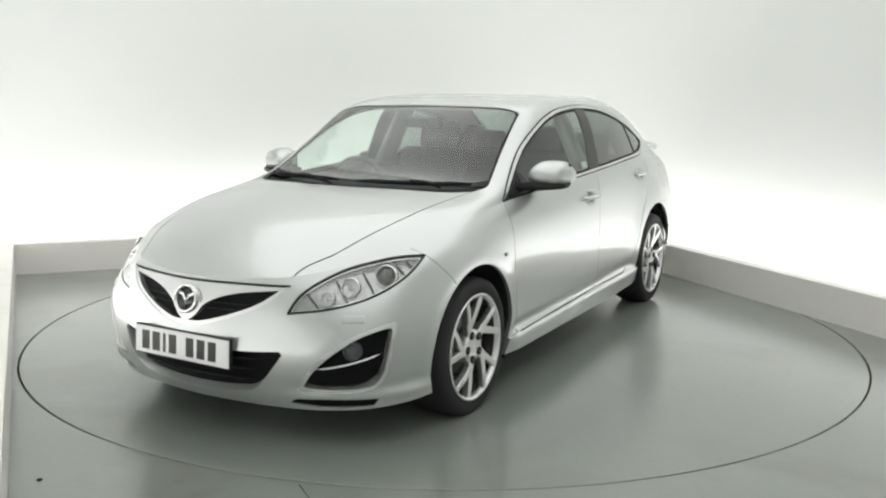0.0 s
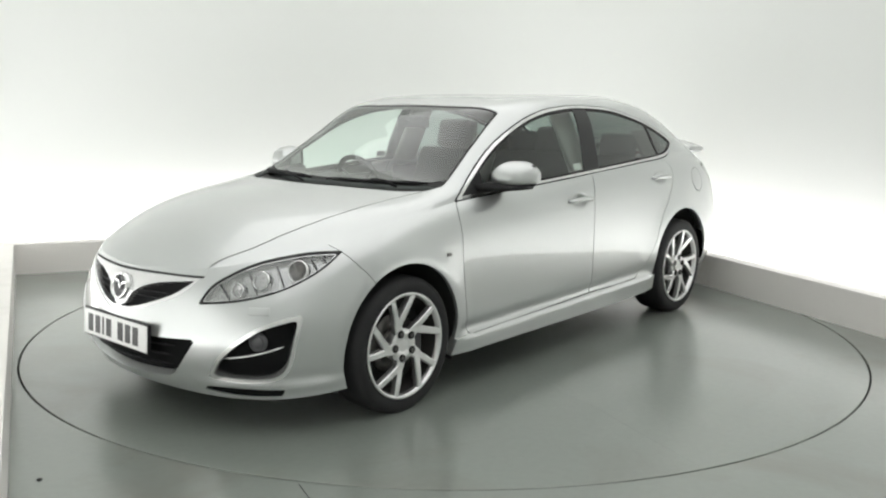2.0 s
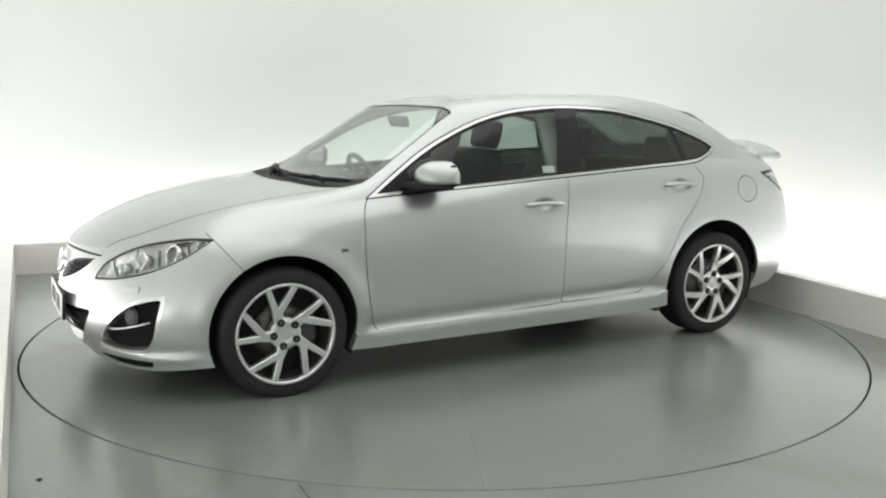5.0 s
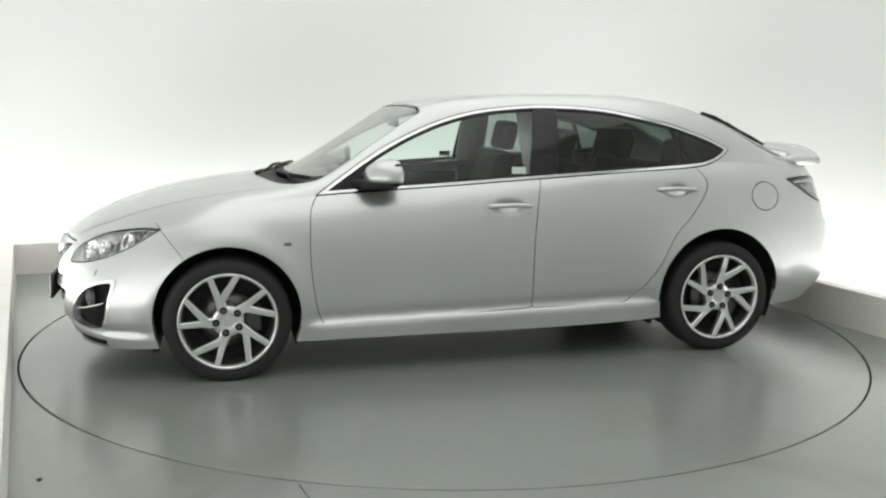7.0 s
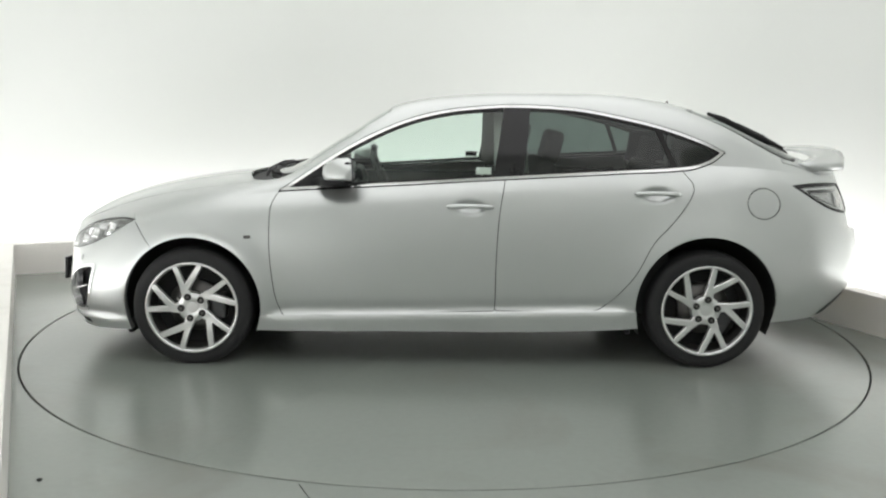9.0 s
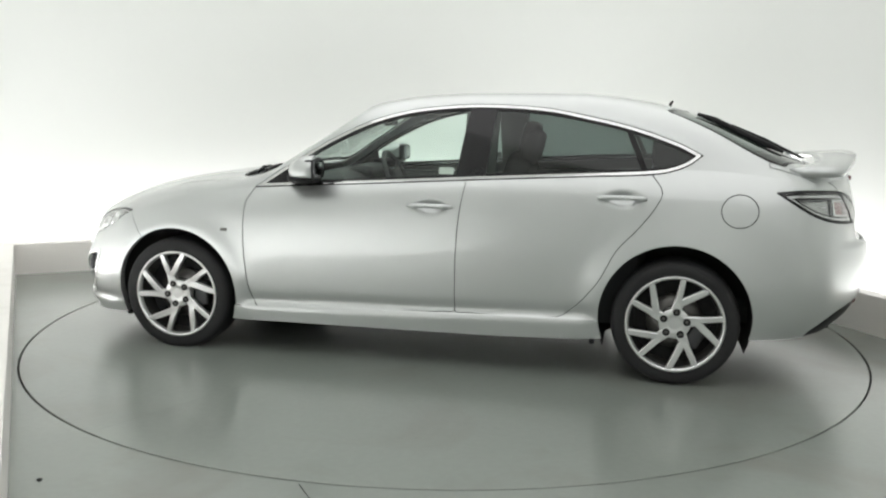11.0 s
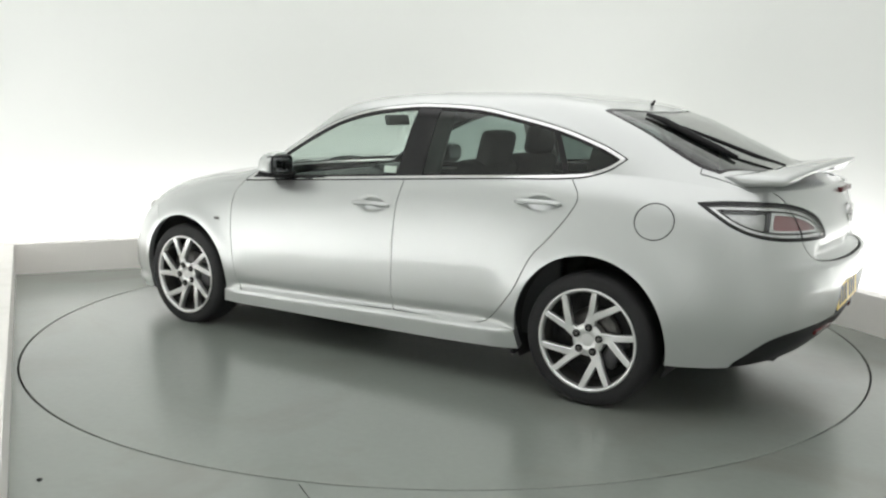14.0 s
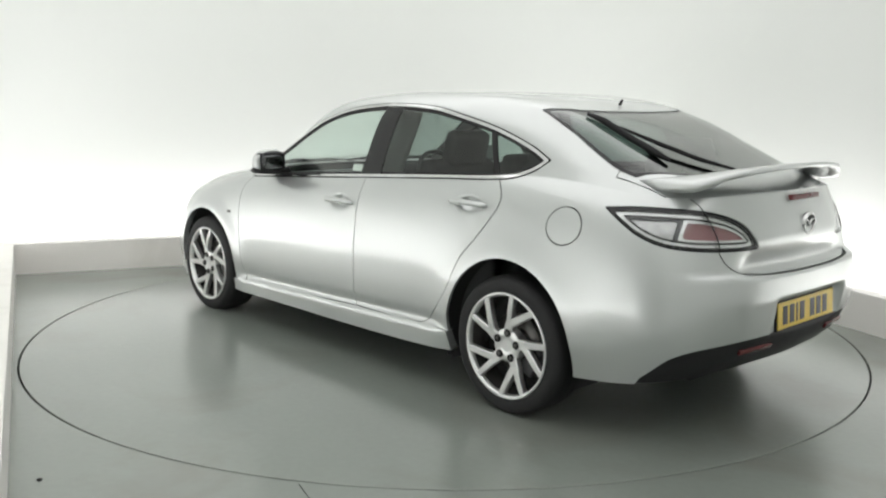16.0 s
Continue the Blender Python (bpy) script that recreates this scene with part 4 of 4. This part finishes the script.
        bar("lamp_joint", pts, 0.003, SEAL, lamp, n=6)
        skin.mesh("tail_light_cover", inner, CLEAR, lamp, sides=(sg,), sink=0.001)


build_lamps()


def plate(m, white, name):
    """A number plate; its characters are plain bars."""
    bm = bmesh.new()
    box(bm, -0.262, 0.262, -0.057, 0.057, -0.006, 0.0, 0.002)
    bmesh.ops.transform(bm, matrix=m, verts=bm.verts[:])
    ob = part(name, bm, WHITEP if white else YELLOWP, car, "white number plate in a black frame" if white else "yellow number plate", smooth=False)
    x = -0.222
    for k in range(7):
        w = 0.014 if k == 2 else 0.042
        bm = bmesh.new()
        box(bm, x, x + w, -0.0395, 0.0395, 0.0, 0.0015)
        bmesh.ops.transform(bm, matrix=m, verts=bm.verts[:])
        part("plate_bar", bm, INK, ob, smooth=False)
        x += w + (0.055 if k == 3 else 0.019)
    bm = bmesh.new()
    box(bm, -0.267, 0.267, -0.064, 0.064, -0.02, -0.004, 0.003)
    bmesh.ops.transform(bm, matrix=m, verts=bm.verts[:])
    part("plate_frame", bm, BLACK, ob, "black plate frame", smooth=False)


plate(Matrix.Translation((2.283, 0, 0.398)) @ pose(0, 0, 0, 90, 0, 90) @ pose(0, 0, 0, -3, 0, 0), True, "front_number_plate")
plate(Matrix.Translation((-2.341, 0, 0.532)) @ pose(0, 0, 0, 90, 0, -90) @ pose(0, 0, 0, -4, 0, 0), False, "rear_number_plate")


# ---- badge, mirrors, handles, spoiler, wipers ----
def build_badges():
    m = Matrix.Translation((2.238, 0, 0.590)) @ pose(0, 0, 0, 90, 0, 90) @ pose(0, 0, 0, -14, 0, 0)
    turned("grille_badge", [(0.064, -0.02), (0.066, 0.012), (0.060, 0.018), (0.052, 0.014), (0.050, 0.002)], CHROME, car, m, "round chrome badge on the grille", scale=(1, 0.94, 1), cap=False)
    ob = turned("badge_disc", [(0.052, 0.0), (0.051, 0.003)], TRIM, car, m, "black disc behind the chrome badge", scale=(1, 0.94, 1))
    # the emblem as a plain spread wing shape
    bm = bmesh.new()
    for sg in BOTH:
        pts = [(0.0, -0.010), (0.016, 0.014), (0.046, 0.022)]
        loft(bm, [[m @ Vector((sg * x, y + dy, dz)) for dy, dz in ((-0.009, 0.003), (0.009, 0.003), (0.006, 0.009), (-0.006, 0.009))] for x, y in pts])
    part("badge_wing", bm, CHROME, car, "plain chrome wing emblem")
    m = Matrix.Translation((-2.318, 0, 0.905)) @ pose(0, 0, 0, 90, 0, -90) @ pose(0, 0, 0, 4, 0, 0)
    turned("tailgate_badge", [(0.054, -0.01), (0.054, 0.006), (0.048, 0.010), (0.042, 0.004)], SILVER, car, m, "round chrome badge on the tailgate", scale=(1, 0.9, 1), cap=False)
    bm = bmesh.new()
    for sg in BOTH:
        loft(bm, [[m @ Vector((sg * x, y + dy, dz)) for dy, dz in ((-0.006, -0.004), (0.006, -0.004), (0.005, 0.006), (-0.005, 0.006))] for x, y in [(0.0, -0.008), (0.014, 0.012), (0.04, 0.018)]])
    part("badge_wing", bm, CHROME, car)
    bm = bmesh.new()
    box(bm, -2.299, -2.262, -0.125, 0.125, 1.008, 1.032, 0.004)
    part("high_brake_light", bm, DARKRED, car, "narrow dark red high brake light")
    for sg in BOTH:
        bm = bmesh.new()
        p, n = surf(1.762, 0.690)
        box(bm, -0.018, 0.018, -0.008, 0.008, -0.002, 0.005, 0.0025)
        bmesh.ops.transform(bm, matrix=facing(p, n, sg), verts=bm.verts[:])
        part("side_repeater", bm, DISC, car, "small grey side repeater on the wing")
        p, n = surf(5.42, 0.405)
        bm = bmesh.new()
        box(bm, -0.11, 0.11, -0.012, 0.012, -0.012, 0.001, 0.004)
        bmesh.ops.transform(bm, matrix=facing(p, n, sg), verts=bm.verts[:])
        part("rear_reflector", bm, DARKRED, car, "dark red reflector in the rear valance")
    # roof aerial stub
    bar("aerial", [(-1.315, 0.02, 1.385), (-1.320, 0.02, 1.402), (-1.334, 0.02, 1.424)], 0.009, BLACK, car, "short black roof aerial")
    # intake blades
    for z in (0.275, 0.325, 0.372):
        pts = []
        for k in range(-8, 9):
            s = abs(k) / 8 * (0.30 + 0.35 * (z - 0.24))
            p, n = surf(s, z)
            p = p - n * 0.022
            pts.append((p.x, math.copysign(p.y, k), p.z))
        bar("intake_blade", pts, 0.006, BLACK, car, flat=0.6, n=8)
    for z in (0.585, 0.610):
        for sg in BOTH:
            pts = []
            for k in range(7):
                p, n = surf(0.09 + 0.20 * k / 6, z - 0.02)
                p = p - n * 0.024
                pts.append((p.x, sg * p.y, p.z))
            bar("grille_blade", pts, 0.004, BLACK, car, flat=0.6, n=8)


def build_mirrors():
    for sg in BOTH:
        bm = bmesh.new()
        # housing: rounded wedge, blunt to the front, flat behind
        loops = []
        for k in range(13):
            t = k / 12
            y = 0.805 + 0.205 * t
            h = 0.086 * (1 - abs(2 * t - 0.95) ** 3.2 * 0.52)
            d = 0.135 * (1 - abs(2 * t - 0.8) ** 3.0 * 0.45)
            zc, xr = 1.028 - 0.006 * t, 0.545 - 0.030 * t
            lp = []
            for j in range(20):
                a = 2 * math.pi * j / 20
                ca, sa = math.cos(a), math.sin(a)
                lp.append(Vector((xr + (d * max(0.0, ca) ** 0.9 if ca > 0 else -0.012), sg * y, zc + (h * sa ** 0.8 if sa > 0 else -0.40 * h * (-sa) ** 0.3))))
            loops.append(lp)
        loft(bm, loops)
        house = part("door_mirror", bm, PAINT, car, "silver door mirror on a black foot")
        bm = bmesh.new()
        box(bm, 0.492, 0.512, sg * 0.904 - 0.074, sg * 0.904 + 0.074, 0.992, 1.086, 0.02)
        part("mirror_glass", bm, MIRROR, house, "mirror glass in a black frame")
        bm = bmesh.new()
        box(bm, 0.498, 0.550, sg * 0.902 - 0.090, sg * 0.902 + 0.090, 0.980, 1.096, 0.024)
        part("mirror_frame", bm, BLACK, house)
        bm = bmesh.new()
        loft(bm, [[Vector((x, sg * y, z)) for x, z in ((x0, z0), (x1, z0), (x1, z1), (x0, z1))] for y, x0, x1, z0, z1 in
                  ((0.76, 0.53, 0.74, 0.955, 1.000), (0.82, 0.53, 0.695, 0.960, 0.998), (0.90, 0.525, 0.675, 0.964, 0.998), (0.985, 0.52, 0.62, 0.972, 0.998))])
        bmesh.ops.bevel(bm, geom=bm.edges[:], offset=0.006, segments=2, affect="EDGES")
        part("mirror_foot", bm, BLACK, house, "black mirror foot")


def build_handles():
    for hx, hz in HANDLES:
        for sg in BOTH:
            pts = []
            for k in range(11):
                t = k / 10
                x = hx + 0.122 - 0.244 * t
                i = int(np.argmin(np.abs(side_grid[:, 30, 0] - x)))
                col = side_grid[i]
                y = float(np.interp(hz, col[:, 2], col[:, 1]))
                pts.append((x, sg * (y + 0.010 + 0.014 * math.sin(math.pi * t) ** 0.6), hz - 0.002 + 0.006 * math.sin(math.pi * t)))
            bar("door_handle", pts, 0.014, PAINT, car, "silver pull handle over a finger cup", flat=0.9, n=12)


def build_spoiler():
    bm = bmesh.new()
    loops = []
    for k in range(33):
        y = -0.655 + 1.31 * k / 32
        u = abs(y) / 0.655
        xl, zl = -1.985 - 0.110 * (1 - u**2) + 0.09 * max(0, u - 0.75) / 0.25, 1.122 + 0.014 * (1 - u) - 0.030 * u**4
        xt, zt = -2.150 - 0.150 * (1 - u**2.4), 1.090 + 0.070 * (1 - u**2.5)
        foot = min(1.0, max(0.0, (u - 0.80) / 0.12))
        foot = foot * foot * (3 - 2 * foot)
        lp = []
        for t in (0.0, 0.25, 0.5, 0.75, 1.0):
            lp.append((xl + (xt - xl) * t, y, zl + (zt - zl) * t + 0.006 * math.sin(math.pi * min(1, t * 1.2) * 0.83)))
        lp.append((xt, y, zt - 0.016 - 0.012 * foot))
        for t in (0.75, 0.45, 0.15):
            zz = zl + (zt - zl) * t - 0.012
            lp.append((xl + (xt - xl) * t, y, zz + (min(zz, 1.055) - zz) * foot))
        loops.append([Vector(p) for p in lp])
    loft(bm, loops)
    return part("rear_spoiler", bm, PAINT, car, "silver wing spoiler on the tailgate")


def screen_point(x, y, lift=0.0):
    """A point on the top surface over (x, y)."""
    i = int(np.argmin(np.abs(top_grid[:, -1, 0] - x)))
    col = top_grid[i]
    z = float(np.interp(abs(y), col[::-1, 1], col[::-1, 2]))
    return Vector((x, y, z + lift))


def build_wipers():
    # two arms at the foot of the windscreen, parked across
    for y0, y1, yp in ((0.62, 0.02, 0.50), (-0.10, -0.66, -0.10)):
        pts = []
        for k in range(7):
            t = k / 6
            y = y0 + (y1 - y0) * t
            x = 1.055 - 0.15 * (y / 0.66) ** 2
            pts.append(screen_point(x, y, 0.006))
        w = bar("wiper", pts, 0.010, BLACK, car, "black wiper blade at the foot of the windscreen", n=8)
        q = [pts[3] + Vector((0.0, 0, 0.012)), pts[2] + Vector((0.03, 0, 0.008)), screen_point(1.12 - 0.17 * (yp / 0.66) ** 2, yp, 0.0)]
        bar("wiper_arm", q, 0.010, BLACK, w, "black wiper arm", n=8)
    # rear wiper standing along the glass
    a, b = Vector((-1.451, 0.445, 1.306)), Vector((-1.893, 0.441, 1.128))
    pts = []
    for k in range(6):
        p = a + (b - a) * (k / 5)
        q = screen_point(p.x, p.y, 0.012)
        pts.append((p.x, p.y, max(p.z, q.z)))
    w = bar("rear_wiper", pts, 0.016, BLACK, car, "black rear wiper standing along the glass", n=8)
    bar("rear_wiper_arm", [Vector(pts[2]) + Vector((0, 0, 0.016)), screen_point(-1.80, 0.37, 0.03), screen_point(-1.93, 0.27, 0.022), screen_point(-2.04, 0.14, 0.012)], 0.010, BLACK, w, "black rear wiper arm", n=8)


build_badges()
build_mirrors()
build_handles()
build_spoiler()
build_wipers()


# ---- cabin ----
def cushion(name, size, m, material, parent, label="", bevel=0.05):
    bm = bmesh.new()
    sx, sy, sz = size
    box(bm, -sx / 2, sx / 2, -sy / 2, sy / 2, -sz / 2, sz / 2)
    bmesh.ops.bevel(bm, geom=bm.edges[:], offset=min(bevel, min(size) * 0.45), segments=4, affect="EDGES", profile=0.6)
    bmesh.ops.transform(bm, matrix=m, verts=bm.verts[:])
    return part(name, bm, material, parent, label)


def build_cabin():
    for y, back in ((0.37, 0.105), (-0.37, 0.0)):
        base = cushion("front_seat", (0.52, 0.50, 0.17), pose(0.02 - back, y, 0.50, 0, -8, 0), CLOTH, car, "dark cloth front seat")
        cushion("seat_back", (0.13, 0.50, 0.62), pose(-0.33 - back, y, 0.80, 0, -20, 0), CLOTH, base, bevel=0.06)
        cushion("headrest", (0.10, 0.27, 0.19), pose(-0.475 - back, y, 1.19 - 0.3 * back, 0, -14, 0), CLOTH, base, bevel=0.05)
        for dy in (-0.06, 0.06):
            bar("headrest_post", [(-0.42 - back, y + dy, 1.05), (-0.455 - back, y + dy, 1.14 - 0.3 * back)], 0.007, CHROME, base)
    base = cushion("rear_seat", (0.50, 1.28, 0.18), pose(-0.88, 0, 0.50, 0, -6, 0), CLOTH, car, "dark cloth rear bench seat")
    cushion("seat_back", (0.14, 1.28, 0.56), pose(-1.22, 0, 0.78, 0, -24, 0), CLOTH, base, bevel=0.06)
    for y in (0.40, -0.40):
        cushion("headrest", (0.09, 0.27, 0.17), pose(-1.33, y, 1.11, 0, -12, 0), CLOTH, base)
    bm = bmesh.new()
    loft(bm, [[Vector((x, y, z)) for x, z in ((0.98, 0.90), (0.86, 0.945), (0.66, 0.955), (0.54, 0.90), (0.56, 0.70), (0.98, 0.60))] for y in (-0.70, -0.35, 0.0, 0.35, 0.70)])
    bmesh.ops.bevel(bm, geom=bm.edges[:], offset=0.012, segments=2, affect="EDGES")
    part("dashboard", bm, DASH, car, "dark grey dashboard")
    bm = bmesh.new()
    loft(bm, [[Vector((x, y, z)) for x, z in ((0.72, 0.945), (0.66, 0.985), (0.56, 0.975), (0.545, 0.90))] for y in (-0.55, -0.48, -0.26, -0.19)])
    part("instrument_hood", bm, DASH, car)
    # steering wheel on the far side of the cabin
    bm = bmesh.new()
    m = pose(0.42, -0.37, 0.90, 0, -65, 0)
    rr, r = 0.182, 0.016
    loops = []
    for k in range(40):
        a = 2 * math.pi * k / 40
        loops.append([m @ Vector(((rr + r * math.cos(b)) * math.cos(a), (rr + r * math.cos(b)) * math.sin(a), r * math.sin(b))) for b in [2 * math.pi * j / 10 for j in range(10)]])
    loft(bm, loops + [loops[0]], caps=False)
    sw = part("steering_wheel", bm, DASH, car, "dark three-spoke steering wheel")
    cushion("wheel_boss", (0.13, 0.16, 0.05), m, DASH, sw, bevel=0.02)
    for a in (0, 125, 235):
        bar("wheel_spoke", [m @ Vector((0, 0, 0)), m @ Vector((rr * math.cos(radians(a + 180)), rr * math.sin(radians(a + 180)), 0))], 0.02, DASH, sw, flat=0.5)
    # interior mirror
    cushion("interior_mirror", (0.03, 0.23, 0.065), pose(0.36, 0, 1.285, 0, 15, 0), DASH, car, "dark interior mirror behind the windscreen", bevel=0.02)
    bar("mirror_stalk", [(0.385, 0, 1.29), (0.43, 0, 1.30)], 0.012, DASH, car)
    # inner door panels and parcel shelf
    for sg in BOTH:
        for x0, x1, zt in ((-0.24, 0.86, 0.925), (-1.18, -0.27, 0.965)):
            bm = bmesh.new()
            loft(bm, [[Vector((x, sg * y, z)) for y, z in ((0.80, 0.28), (0.775, zt), (0.75, zt - 0.01), (0.71, 0.62), (0.74, 0.28))] for x in (x0, x1)])
            part("door_card", bm, DASH, car, "dark inner door panel")
        bm = bmesh.new()
        loft(bm, [[Vector((x, sg * y, z)) for y, z in ((0.745, 1.00), (0.56, 1.37), (0.53, 1.36), (0.70, 1.00))] for x in (-0.42, -0.24)])
        part("pillar_lining", bm, LINING, car, "pale grey inner pillar")
        bm = bmesh.new()
        loft(bm, [[Vector((x, sg * y, z)) for y, z in ((0.68, 1.04), (0.57, 1.23), (0.54, 1.22), (0.65, 1.02))] for x in (-1.50, -1.24)])
        part("pillar_lining", bm, DASH, car)
    bm = bmesh.new()
    box(bm, -2.05, -1.36, -0.64, 0.64, 0.93, 0.955, 0.01)
    part("parcel_shelf", bm, DASH, car, "dark parcel shelf under the rear window")
    bm = bmesh.new()
    box(bm, 0.80, 0.98, -0.72, 0.72, 0.24, 0.90)
    part("bulkhead", bm, DASH, car, "dark bulkhead behind the dashboard")
    bm = bmesh.new()
    box(bm, -2.15, -1.40, -0.60, 0.60, 0.28, 0.40)
    part("boot_floor", bm, DASH, car, "dark boot floor")
    # stickers inside the front door windows
    i = int(np.argmin(np.abs(top_grid[:, 0, 0] + 0.175)))
    col = top_grid[i]
    for sg, material, text in ((1, PAPER, "small white sticker on the front side window"), (-1, INK, "dark back of a sticker on the front side window")):
        bm = bmesh.new()
        rows = [(float(np.interp(z, col[:, 2], col[:, 1])) - 0.010, z) for z in (1.026, 1.044, 1.062)]
        loft(bm, [[Vector((x, sg * (y - d), z)) for x, d in ((-0.215, 0.0), (-0.135, 0.0), (-0.135, 0.001), (-0.215, 0.001))] for y, z in rows])
        part("window_sticker", bm, material, car, text, smooth=False)


build_cabin()


def build_spot():
    """A small bolt head in the floor beside the turntable."""
    bm = bmesh.new()
    lp = ring(bm, [(0.011, 0.0), (0.010, 0.004), (0.007, 0.006)], 20, "z")
    bm.faces.new(lp[-1])
    ob = tagged(part("floor_bolt", bm, SEAM), "small dark bolt head in the grey floor", "bolt")
    ob.location = (-1.491, -2.433, 0.0)


build_spot()


def motions():
    """The turntable carries the car round at a steady pace after a soft start."""
    angles = {0.0: 240.59, 0.5: 238.93, 1.0: 236.38, 1.5: 233.06, 2.0: 229.5, 2.5: 226.0, 3.0: 222.5, 3.5: 219.0, 4.0: 215.5, 5.0: 208.6, 6.5: 198.2, 7.5: 191.2, 9.0: 180.9,
              10.25: 172.5, 11.5: 164.15, 12.5: 157.4, 13.5: 150.5, 14.5: 143.7, 15.5: 136.75, 16.0: 133.28}
    rows = [(t, pose(0, 0, 0, 0, 0, a)) for t, a in angles.items()]
    walk(turntable, rows)
    walk(car, [(t, m @ pose(-0.008, 0.039, 0)) for t, m in rows])


motions()
